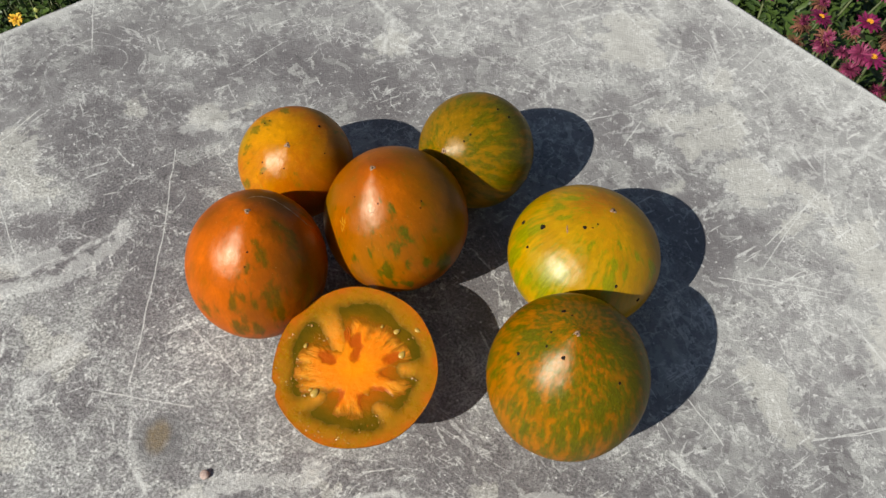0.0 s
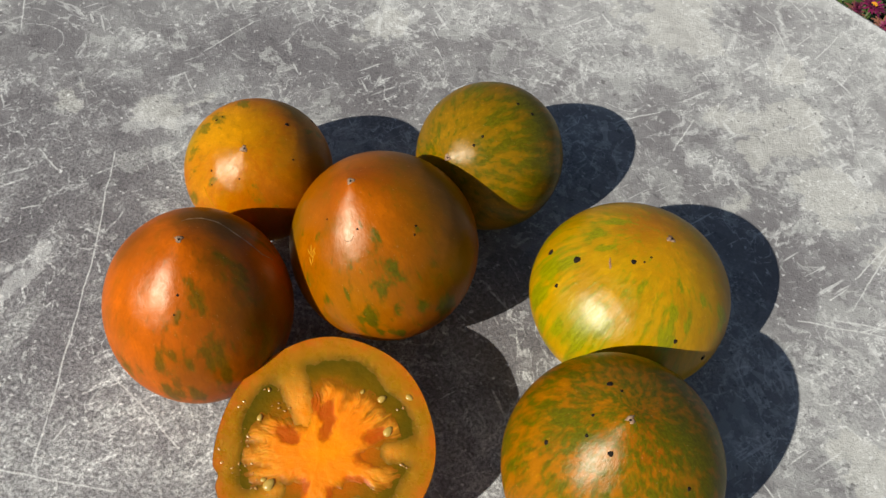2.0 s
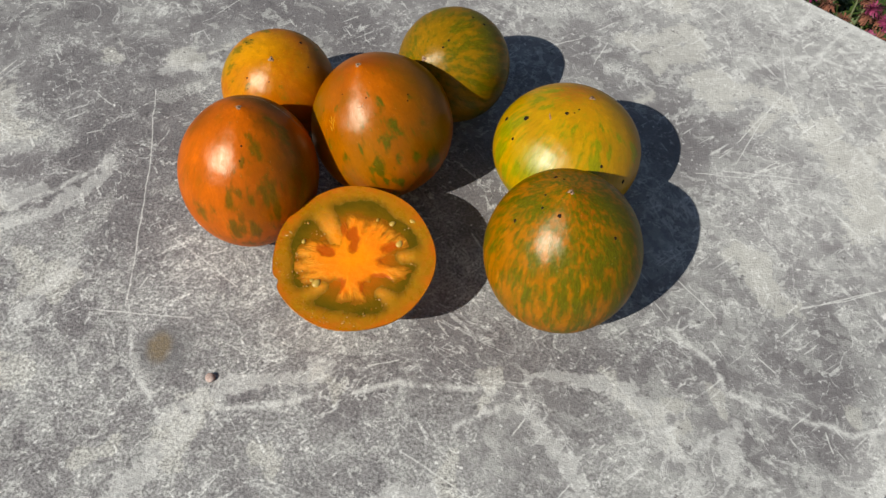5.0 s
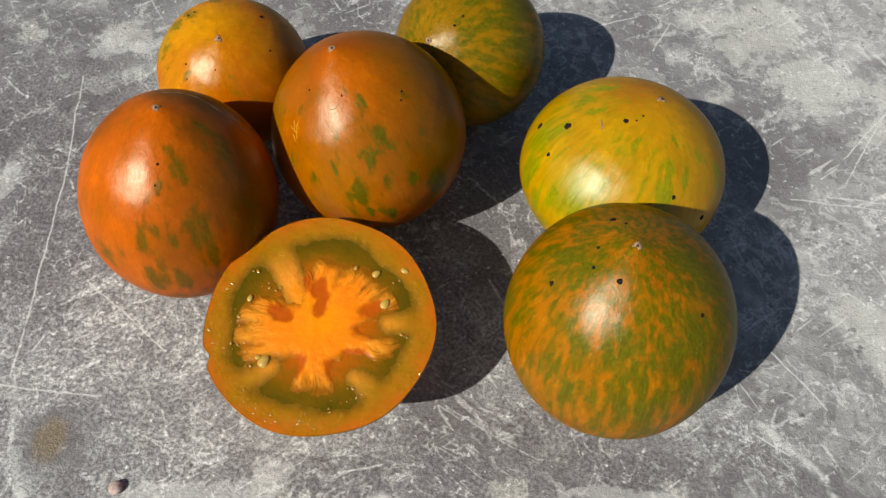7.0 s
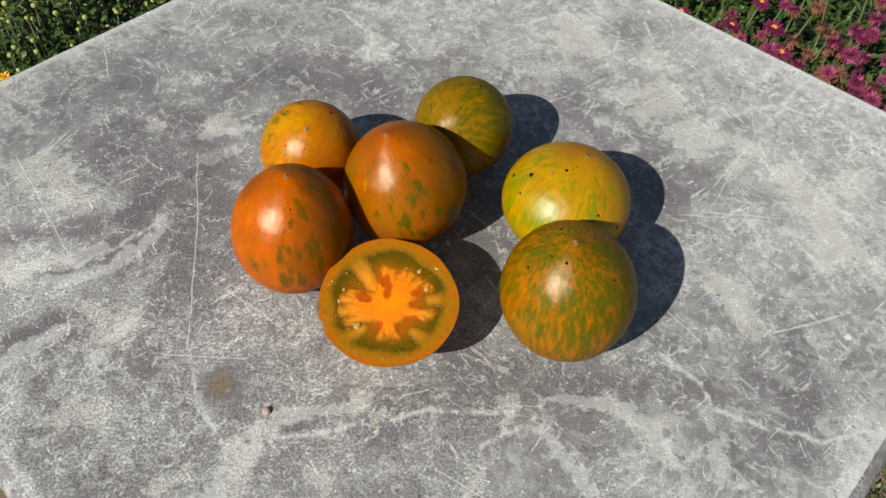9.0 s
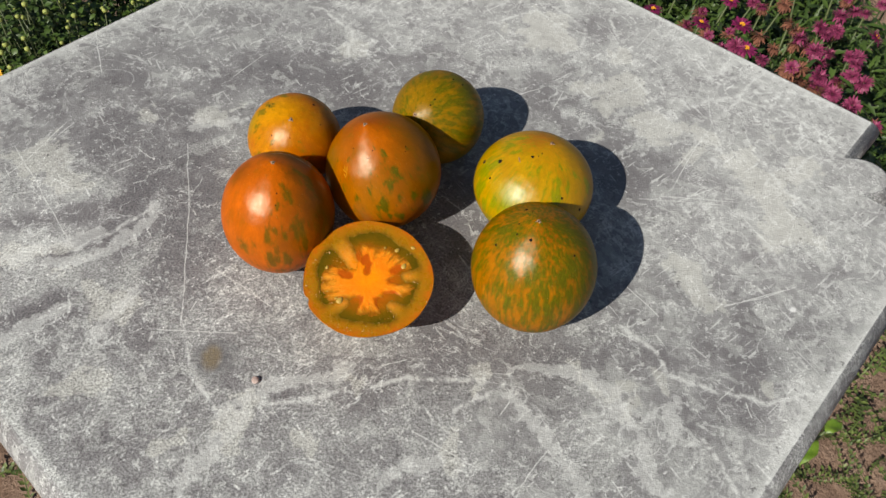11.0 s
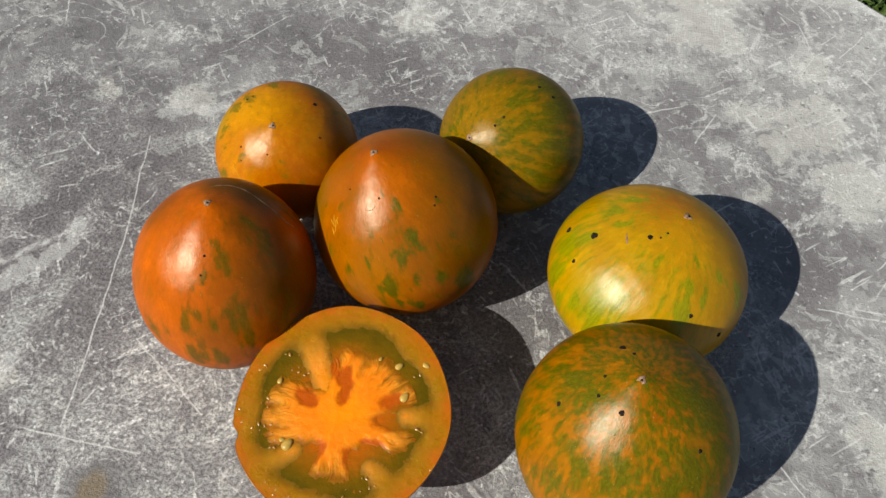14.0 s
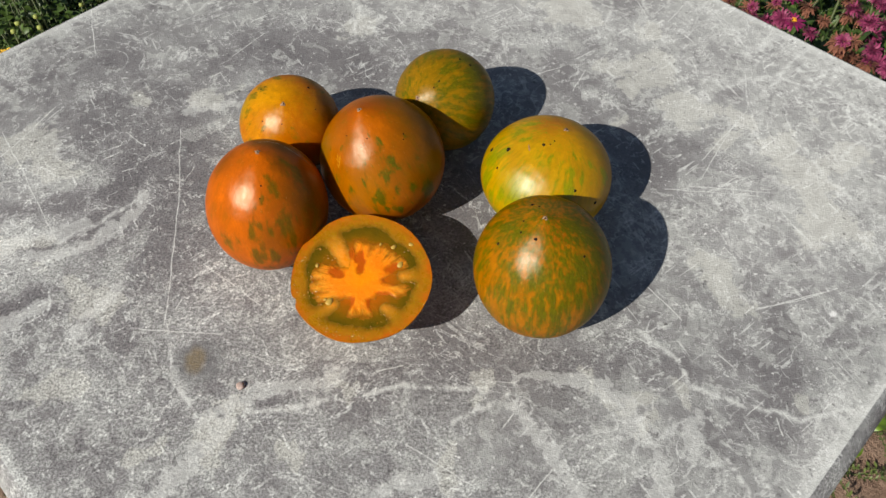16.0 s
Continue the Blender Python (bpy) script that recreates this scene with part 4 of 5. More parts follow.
    c = t.mix(t.math("MULTIPLY", t.math("MULTIPLY", t.step(n2, 0.42, 0.66), t.step(rad, 0.72, 0.86)), 0.35), c, (0.30, 0.19, 0.003))
    c = t.mix(t.step(t.math("ADD", inside.outputs["Fac"], t.math("MULTIPLY", t.math("SUBTRACT", n, 0.5), 0.10)), 0.10, -0.05), c, (0.130, 0.076, 0.001))
    c = t.mix(t.math("MULTIPLY", t.step(fibre, 0.60, 0.70), 0.35), c, (0.52, 0.26, 0.02))
    beads = t.math("MULTIPLY", t.step(t.noise(p, 620.0, 1.0, 0.5), 0.60, 0.72), t.step(n2, 0.45, 0.6))
    t.bump(t.math("ADD", t.math("ADD", n, t.math("MULTIPLY", fibre, 0.5)), t.math("MULTIPLY", beads, 0.8)), 0.16, 0.0008)
    flesh = t.done(c, t.step(n, 0.3, 0.7, 0.22, 0.38), Specular_IOR_Level=0.5, Subsurface_Weight=0.4, Subsurface_Radius=(0.004, 0.002, 0.0005), Subsurface_Scale=1.0)
    face_part("flesh_wall", *wall_mesh, flesh, "wet olive and orange outer flesh")

    # the gel of the chambers
    t = Tree("dark green seed gel")
    p = t.node("ShaderNodeTexCoord").outputs["Object"]
    rad = t.vec("LENGTH", t.vec("MULTIPLY", p, (27.6, 26.1, 0)))
    n = t.noise(p, 140.0, 4.0, 0.6)
    c = t.ramp(t.math("ADD", rad, t.math("MULTIPLY", t.math("SUBTRACT", n, 0.5), 0.35)), (0.36, (0.52, 0.115, 0.002)), (0.50, (0.33, 0.108, 0.002)), (0.62, (0.18, 0.092, 0.001)), (0.77, (0.105, 0.070, 0.001)))
    t.bump(t.noise(p, 320.0, 4.0, 0.6), 0.3, 0.0010)
    gel = t.done(c, 0.16, Specular_IOR_Level=0.3, Subsurface_Weight=0.15, Subsurface_Radius=(0.003, 0.002, 0.0005), Subsurface_Scale=1.0)
    bm = bmesh.new()
    rows = []
    for k in range(1, 22):
        rho = 0.88 * k / 21
        rows.append([bm.verts.new(at(a, rho, fz - 0.00042 + 0.00008 * noise.noise((rho * 9 * math.cos(a), rho * 9 * math.sin(a), 2.0)))) for a in angles[::2]])
    mid = bm.verts.new((0, 0, fz - 0.00042))
    m = count // 2
    for k in range(m):
        bm.faces.new((mid, rows[0][k - 1], rows[0][k]))
    for a, b in zip(rows, rows[1:]):
        for k in range(m):
            bm.faces.new((a[k - 1], b[k - 1], b[k], a[k]))
    part("gel", bm, gel, ob, "glossy dark green seed gel")

    # the core: a ragged star with hollows between its arms
    ARMS = [(-0.52, 0.10), (-0.62, 0.0), (-0.62, -0.20), (-0.52, -0.33), (-0.54, -0.10), (-0.20, 0.40), (-0.06, 0.48), (0.03, 0.47), (0.20, 0.43), (0.30, 0.40), (0.42, 0.31), (0.55, 0.22), (0.58, -0.19), (0.48, -0.25), (-0.09, -0.53), (0.01, -0.52), (0.13, -0.52)]
    HOLLOWS = [(-0.35, 0.05), (-0.01, 0.16), (-0.19, 0.39), (0.43, 0.14), (0.43, -0.05), (0.34, -0.32), (-0.15, -0.43), (0.19, -0.44), (-0.05, 0.28), (0.40, -0.32)]
    mid = (0.0, -0.10)
    rng = random.Random(4)
    p, faces = disc_mesh(mid, lambda a, f: (mid[0] + 0.72 * f * math.cos(a), mid[1] + 0.72 * f * math.sin(a)), 480, 64)
    out = np.hypot(p[:, 0] - mid[0], p[:, 1] - mid[1])
    # fibres: quick changes round the middle, slow ones outwards
    shift = 0.10 * np.stack([roughened(p, 3.0, 11.0), roughened(p, 3.0, 12.0)], -1)
    way = np.arctan2(p[:, 1] - mid[1] + shift[:, 1], p[:, 0] - mid[0] + shift[:, 0])
    fibres = np.array([noise.fractal(Vector((math.cos(a) * 22, math.sin(a) * 22, r * 3.0)), 0.5, 2.2, 3) for a, r in zip(way, out)])
    star = joined([0.29 - out] + [capsule(p, (*mid, x, y, 0.15, 0.045)) for x, y in ARMS], 0.06)
    star = star + fibres * 0.048 * soft_step(out, 0.34, 0.52) * (0.7 + roughened(p, 4.0, 21.0)) + 0.02 * roughened(p, 14.0, 22.0)
    hollow = np.zeros(len(p))
    for x, y in HOLLOWS:
        # longer on the way out from the middle
        u, w = np.array((x - mid[0], y - mid[1])) / math.hypot(x - mid[0], y - mid[1])
        d = np.hypot(0.62 * ((p[:, 0] - x) * u + (p[:, 1] - y) * w), (p[:, 1] - y) * u - (p[:, 0] - x) * w)
        hollow = np.maximum(hollow, soft_step(0.03 * roughened(p, 9.0, 7.0) - d, -0.120, -0.035))
    z = fz + 0.0002 - 0.0007 * (1 - soft_step(star, -0.10, 0.08)) - 0.0004 * hollow + 0.00010 * roughened(p, 12.0, 8.0) + 0.000015 * fibres * soft_step(out, 0.2, 0.4)
    core_mesh = (p, faces, z, star)
    t = Tree("orange core flesh")
    p = t.node("ShaderNodeTexCoord").outputs["Object"]
    rad = t.vec("LENGTH", t.vec("MULTIPLY", p, (27.6, 26.1, 0)))
    n = t.noise(p, 220.0, 6.0, 0.65)
    c = t.ramp(t.math("ADD", rad, t.math("MULTIPLY", t.math("SUBTRACT", n, 0.5), 0.3)), (0.10, (1.0, 0.300, 0.002)), (0.28, (0.95, 0.255, 0.004)), (0.42, (0.90, 0.26, 0.006)), (0.58, (0.80, 0.30, 0.018)))
    # fine fibres that run out from the middle
    off = t.vec("SUBTRACT", t.vec("MULTIPLY", p, (1 / rx, 1 / ry, 0)), (0.0, -0.10, 0))
    off = t.vec("ADD", off, t.vec("SCALE", t.vec("SUBTRACT", t.noise(p, 90.0, 2.0, 0.5, colour=True), (0.5, 0.5, 0.5)), 0.12))
    spoke = t.vec("ADD", t.vec("SCALE", t.vec("NORMALIZE", t.vec("MULTIPLY", off, (1, 1, 0))), 7.0), t.node("ShaderNodeCombineXYZ", 0.0, 0.0, t.math("MULTIPLY", t.vec("LENGTH", off), 3.0)).outputs[0])
    thread = t.noise(spoke, 2.2, 4.0, 0.6)
    away = t.step(t.vec("LENGTH", off), 0.10, 0.35)
    c = t.mix(t.math("MULTIPLY", t.step(thread, 0.50, 0.36), t.math("MULTIPLY", away, 0.30)), c, (0.80, 0.21, 0.004))
    c = t.mix(t.math("MULTIPLY", t.step(thread, 0.53, 0.66), t.math("MULTIPLY", away, 0.35)), c, (0.92, 0.41, 0.05))
    rind = t.node("ShaderNodeAttribute")
    rind.attribute_name = "depth"
    edge = t.math("ADD", rind.outputs["Fac"], t.math("MULTIPLY", t.math("SUBTRACT", n, 0.5), 0.06))
    deep = t.node("ShaderNodeAttribute")
    deep.attribute_name = "hollow"
    c = t.mix(t.step(t.math("ADD", deep.outputs["Fac"], t.math("MULTIPLY", t.math("SUBTRACT", n, 0.5), 0.7)), 0.10, 0.90, 0.0, 0.92), c, (0.50, 0.085, 0.001))
    c = t.mix(t.step(edge, 0.055, -0.06), c, (0.29, 0.100, 0.001))
    t.bump(n, 0.35, 0.0008)
    core = t.done(c, t.step(n, 0.3, 0.7, 0.30, 0.5), Specular_IOR_Level=0.22, Subsurface_Weight=0.45, Subsurface_Radius=(0.005, 0.002, 0.0006), Subsurface_Scale=1.0)
    piece = face_part("core", *core_mesh, core, "bright orange ragged core")
    piece.data.attributes.new("hollow", "FLOAT", "POINT").data.foreach_set("value", hollow.astype(np.float32))

    # seeds
    seed_skin = plain_material("pale seed", (0.42, 0.25, 0.035), (0.56, 0.37, 0.08), 500.0, 0.28, 0.2, 0.0001)
    for x, y, size, turn in ((0.43, 0.48, 0.9, 40), (0.54, 0.20, 1.1, 60), (0.68, 0.53, 0.8, -20), (0.24, 0.52, 0.5, 70), (-0.41, -0.40, 1.3, 60), (-0.64, 0.15, 0.7, 80), (-0.47, -0.37, 0.6, 20)):
        bm = bmesh.new()
        bmesh.ops.create_uvsphere(bm, u_segments=12, v_segments=8, radius=0.0012 * size)
        for v in bm.verts:
            v.co = Vector((v.co.x * 1.5, v.co.y * (1.05 - 250 * v.co.x), v.co.z * 0.6))
        bmesh.ops.transform(bm, matrix=pose(x * rx, y * ry, fz - 0.0002, 0, 0, turn), verts=bm.verts)
        part("seed", bm, seed_skin, ob, "pale yellow seed")
    # drops of juice
    juice = plain_material("amber juice", (0.46, 0.20, 0.004), (0.54, 0.24, 0.008), 300.0, 0.26, 0.05, Specular_IOR_Level=1.0, Coat_Weight=1.0, Coat_Roughness=0.30, Coat_IOR=2.0)
    WET = [(-0.49, 0.26), (-0.43, 0.24), (-0.62, 0.41), (-0.70, -0.03), (-0.68, -0.11), (-0.72, -0.27), (-0.66, -0.28), (-0.52, -0.45), (-0.53, -0.38), (-0.51, -0.75), (-0.46, -0.79), (-0.41, -0.84), (-0.31, -0.89), (-0.22, -0.89), (-0.04, -0.89),
           (0.04, -0.89), (0.09, -0.92), (0.20, -0.78), (0.40, -0.64), (0.36, -0.57), (0.64, 0.43), (0.71, -0.07), (-0.85, 0.22), (-0.82, 0.27), (-0.87, -0.28), (-0.93, -0.17), (0.90, -0.40)]
    for x, y in WET:
        for k in range(3):
            bm = bmesh.new()
            bmesh.ops.create_uvsphere(bm, u_segments=10, v_segments=6, radius=rng.uniform(0.00030, 0.00058) * (1 - 0.3 * k))
            m = pose((x + k * rng.uniform(-0.06, 0.06)) * rx, (y + k * rng.uniform(-0.05, 0.05)) * ry, fz - 0.0001, 0, 0, rng.uniform(0, 180))
            bmesh.ops.transform(bm, matrix=m @ Matrix.Diagonal((1.5, 0.9, 0.36, 1)), verts=bm.verts)
            part("juice_drop", bm, juice, ob, "glossy amber drop of juice")


build_half_tomato()


def build_pellet():
    """A dry seed on the slab."""
    bm = bmesh.new()
    bmesh.ops.create_icosphere(bm, subdivisions=3, radius=0.0021)
    for v in bm.verts:
        v.co *= 1 + 0.16 * noise.noise(v.co * 500)
        v.co.z *= 0.62
    low = min(v.co.z for v in bm.verts)
    ob = mesh_object("dry_seed", bm, plain_material("dry brown husk", (0.36, 0.25, 0.21), (0.60, 0.47, 0.41), 500.0, 0.8, 0.3, 0.0003))
    ob.location = (0.0183, 0.2379, TABLE_Z - low)
    tagged(ob, "small round dry brown seed on the stone slab", "seed")


build_pellet()

# ---- the ground ----


def build_ground():
    t = Tree("dry brown soil")
    at = t.node("ShaderNodeNewGeometry").outputs["Position"]
    big = t.noise(at, 2.2, 5.0, 0.6)
    mid = t.noise(at, 16.0, 8.0, 0.65)
    fine = t.noise(at, 120.0, 6.0, 0.7)
    v = t.math("ADD", t.math("MULTIPLY", big, 0.35), t.math("ADD", t.math("MULTIPLY", mid, 0.4), t.math("MULTIPLY", fine, 0.25)))
    c = t.ramp(v, (0.36, (0.15, 0.095, 0.066)), (0.5, (0.32, 0.212, 0.150)), (0.66, (0.48, 0.355, 0.265)))
    t.bump(t.math("ADD", mid, t.math("MULTIPLY", fine, 0.6)), 0.9, 0.02)
    soil = t.done(c, 0.95, Specular_IOR_Level=0.15)
    n = 140
    edges = [-1.2 + 3.6 * k / n for k in range(n + 1)]
    xs = [-2000, -300, -40, -6] + edges + [7, 40, 300, 2000]
    ys = [-2000, -300, -40, -6] + [e + 0.2 for e in edges] + [7, 40, 300, 2000]
    verts = []
    for y in ys:
        for x in xs:
            near = abs(x) < 4 and abs(y) < 4
            q = Vector((x, y, 0))
            z = 0.012 * noise.noise(q * 5) + 0.010 * noise.noise(q * 17) + 0.006 * noise.noise(q * 40) - 0.012 if near else -0.012
            verts.append((x, y, z))
    w = len(xs)
    faces = [(r * w + k, r * w + k + 1, (r + 1) * w + k + 1, (r + 1) * w + k) for r in range(len(ys) - 1) for k in range(w - 1)]
    ob = new("ground", data_mesh("ground", verts, faces, soil))
    tagged(ob, "dry brown garden soil with small clods", "ground", kind="structure")


build_ground()

# ---- plants ----
LEAF = varied_material("chrysanthemum leaf", (0.020, 0.042, 0.010), (0.075, 0.125, 0.022), 0.5, Specular_IOR_Level=0.4)
LEAF_DARK = varied_material("dark small leaf", (0.018, 0.042, 0.008), (0.085, 0.14, 0.024), 0.45, Specular_IOR_Level=0.4)
STEM = plain_material("green stem", (0.05, 0.075, 0.02), (0.11, 0.13, 0.045), 120.0, 0.6)
MAGENTA = varied_material("magenta petal", (0.13, 0.006, 0.044), (0.29, 0.020, 0.115), 0.55)
PINK = varied_material("faded pink petal", (0.10, 0.008, 0.034), (0.34, 0.050, 0.135), 0.6)
RUST = varied_material("withered petal", (0.12, 0.040, 0.024), (0.28, 0.11, 0.06), 0.8)
YELLOW = varied_material("yellow florets", (0.62, 0.22, 0.01), (0.80, 0.42, 0.02), 0.7)
BUD = plain_material("yellow-green bud", (0.22, 0.28, 0.05), (0.46, 0.48, 0.13), 300.0, 0.55)
GOLD = varied_material("golden petal", (0.72, 0.36, 0.01), (0.80, 0.50, 0.02), 0.6)


def petal_mesh(name, layers, material, rng, wilt=0.0):
    """Petals in whorls: each layer is (count, length, breadth, rise in degrees, foot)."""
    verts, faces = [], []
    for count, length, breadth, rise, foot in layers:
        for k in range(count):
            a = math.tau * (k + rng.uniform(-0.6, 0.6)) / count
            ln = length * rng.uniform(0.8 - 0.25 * wilt, 1.12)
            up = radians(rise + rng.uniform(-14, 14) * (1 + wilt))
            bend = radians(rng.uniform(10, 34) + wilt * 40)
            q = Euler((0, 0, a)).to_matrix()
            i = len(verts)
            x, z, ang = foot, 0.0, up
            rows = ((0.0, 0.35), (0.35, 0.9), (0.7, 1.0), (1.0, 0.5))
            last = 0.0
            for f, b in rows:
                x += math.cos(ang) * (f - last) * ln
                z += math.sin(ang) * (f - last) * ln
                last, ang = f, ang - bend / 3
                twist = rng.uniform(-1, 1) * wilt * breadth * 0.6
                for s in (-1, 1):
                    verts.append(tuple(q @ Vector((x, s * breadth * b / 2 + twist, z + (0.12 * breadth if s else 0)))))
            for r in range(3):
                faces.append((i + 2 * r, i + 2 * r + 1, i + 2 * r + 3, i + 2 * r + 2))
    return data_mesh(name, verts, faces, material)


def dome_mesh(name, radius, height, material, knobs=40):
    """A flower's middle: a low dome of small knobs."""
    bm = bmesh.new()
    for k in range(knobs):
        f = math.sqrt((k + 0.5) / knobs)
        a = k * 2.39996
        m = pose(math.cos(a) * f * radius, math.sin(a) * f * radius, height * (1 - f * f))
        bmesh.ops.create_icosphere(bm, subdivisions=1, radius=radius * 0.2, matrix=m)
    me = bpy.data.meshes.new(name)
    bm.to_mesh(me)
    bm.free()
    me.materials.append(material)
    return me


_r = random.Random(21)
FRESH = [petal_mesh("petals", ((22, 0.0165, 0.0040, 4, 0.003), (20, 0.0150, 0.0038, 22, 0.003), (16, 0.011, 0.0034, 42, 0.003)), MAGENTA, _r) for _ in range(4)]
FADED = [petal_mesh("petals", ((26, 0.0125, 0.0024, -10, 0.002), (30, 0.0125, 0.0022, 22, 0.002), (32, 0.0125, 0.0020, 48, 0.002), (26, 0.012, 0.0019, 68, 0.002), (14, 0.011, 0.0018, 84, 0.001)), PINK, _r, 0.8) for _ in range(4)]
DRIED = [petal_mesh("petals", ((24, 0.015, 0.0024, -40, 0.002), (26, 0.0145, 0.0024, 0, 0.002), (24, 0.014, 0.0022, 38, 0.002), (16, 0.012, 0.002, 70, 0.001)), RUST, _r, 1.0) for _ in range(4)]
HEART = [dome_mesh("centre", 0.0045, 0.0025, YELLOW) for _ in range(2)]
GOLDEN = petal_mesh("petals", ((16, 0.016, 0.006, 15, 0.002), (12, 0.012, 0.005, 35, 0.002)), GOLD, _r)
CALYX = dome_mesh("calyx", 0.0042, 0.003, STEM, 14)


def bud_mesh():
    bm = bmesh.new()
    bmesh.ops.create_uvsphere(bm, u_segments=12, v_segments=8, radius=0.0042)
    for v in bm.verts:
        ridge = 1 + 0.06 * math.cos(6 * math.atan2(v.co.y, v.co.x))
        v.co = Vector((v.co.x * ridge, v.co.y * ridge, v.co.z * 0.85 + 0.003))
    me = bpy.data.meshes.new("bud")
    bm.to_mesh(me)
    bm.free()
    me.polygons.foreach_set("use_smooth", [True] * len(me.polygons))
    me.materials.append(BUD)
    return me


BUDS = [bud_mesh()]


def leaf_cloud(name, count, centre, size, rng, material, length, breadth, droop=0.3, lobed=True):
    """Many single leaves, each folded along its rib, in a domed clump on the ground."""
    verts, faces = [], []
    for _ in range(count):
        a, f = rng.uniform(0, math.tau), math.sqrt(rng.random())
        h = size[2] * (1 - 0.45 * f * f) * (1 - 0.75 * rng.random() ** 2.4)
        p = Vector((centre[0] + math.cos(a) * f * size[0], centre[1] + math.sin(a) * f * size[1], max(0.02, h * rng.uniform(0.88, 1.06))))
        ln, br = length * rng.uniform(0.6, 1.25), breadth * rng.uniform(0.7, 1.2)
        turn = Euler((rng.uniform(-0.5, 0.5), rng.uniform(-0.9, 0.5) + droop, rng.uniform(0, math.tau))).to_matrix()
        i = len(verts)
        ribs = ((0.0, 0.10), (0.28, 0.75), (0.45, 0.55), (0.62, 1.0), (0.8, 0.6), (1.0, 0.05)) if lobed else ((0.0, 0.12), (0.3, 0.85), (0.6, 1.0), (1.0, 0.06))
        for k, b in ribs:
            z = -0.25 * k * k * ln
            for s in (-1, 0, 1):
                verts.append(tuple(p + turn @ Vector((k * ln, s * b * br / 2, z + (0.16 * br * b if s else 0)))))
        for r in range(len(ribs) - 1):
            for s in (0, 1):
                q = i + 3 * r + s
                faces.append((q, q + 1, q + 4, q + 3))
    return data_mesh(name, verts, faces, material)


def curved_stem(rng, foot, head, thick=1.0):
    foot, head = Vector(foot), Vector(head)
    bend = Vector((rng.uniform(-0.02, 0.02), rng.uniform(-0.02, 0.02), 0))
    bm = bmesh.new()
    tube(bm, [foot, foot.lerp(head, 0.35) + bend, foot.lerp(head, 0.7) + bend, head], [r * thick for r in (0.0032, 0.0027, 0.0022, 0.0016)], 6)
    return bm


def build_flower_plant(label, middle, size, flowers, seed, leaves=3400):
    """A chrysanthemum: foliage, and stems with a flower each. flowers: (kind, x, y, z)."""
    rng = random.Random(seed)
    ob = new("chrysanthemum")
    ob.location = (middle[0], middle[1], 0)
    tagged(ob, label, "flower plant", "chrysanthemums round the table")
    leaf = new("foliage", leaf_cloud("foliage", leaves, (0, 0), size, rng, LEAF, 0.034, 0.0085))
    leaf.parent = ob
    tagged(leaf, "lobed dark green leaves", kind="stuff")
    for kind, x, y, z in flowers:
        head = Vector((x - middle[0], y - middle[1], z))
        part("stem", curved_stem(rng, (head.x * 0.55, head.y * 0.55, 0.0), head - Vector((0, 0, 0.004))), STEM, ob)
        m = Matrix.Translation(head) @ pose(0, 0, 0, rng.uniform(-8, 30), rng.uniform(-25, 15), rng.uniform(0, 360)) @ Matrix.Scale(rng.uniform(0.70, 1.06), 4)
        petals = shared("flower", rng.choice({"fresh": FRESH, "pink": FADED, "brown": DRIED}[kind]), ob, m)
        tagged(petals, {"fresh": "open magenta flower with a yellow middle", "pink": "faded pink flower head", "brown": "withered brown flower head"}[kind])
        shared("calyx", CALYX, petals, pose(0, 0, -0.003))
        if kind == "fresh":
            shared("centre", rng.choice(HEART), petals, pose(0, 0, 0.0025))
        if kind == "brown" and rng.random() < 0.5:
            shared("fresh_petals", rng.choice(FADED), petals, pose(0.004, 0, 0.004, 20, 0, 0) @ Matrix.Scale(0.7, 4))
    return ob


OPEN = [(0.475, 1.041, 0.40), (0.507, 0.935, 0.46), (0.603, 1.073, 0.40), (0.593, 0.986, 0.42), (0.518, 0.809, 0.52), (0.832, 1.023, 0.38), (0.591, 1.134, 0.38), (0.547, 1.146, 0.36)]
FADING = [(0.64, 0.737, 0.50), (0.64, 1.07, 0.40), (0.731, 1.016, 0.40), (0.791, 1.073, 0.38), (0.757, 1.012, 0.40), (0.835, 1.082, 0.38), (0.895, 1.136, 0.36), (0.689, 0.935, 0.42), (0.738, 0.926, 0.42), (0.741, 0.909, 0.42),
          (0.757, 0.892, 0.40), (0.631, 0.788, 0.48), (0.629, 0.809, 0.48), (0.621, 0.756, 0.50), (0.533, 0.789, 0.52), (0.505, 0.812, 0.52), (0.499, 0.834, 0.50), (0.631, 0.727, 0.50), (0.675, 0.961, 0.42)]
WITHERED = [(0.534, 1.009, 0.42), (0.673, 1.04, 0.42), (0.669, 0.997, 0.42), (0.541, 0.913, 0.46), (0.585, 0.911, 0.46), (0.576, 0.796, 0.50), (0.594, 0.801, 0.50), (0.483, 0.855, 0.50), (0.60, 0.762, 0.50), (0.835, 1.144, 0.36)]


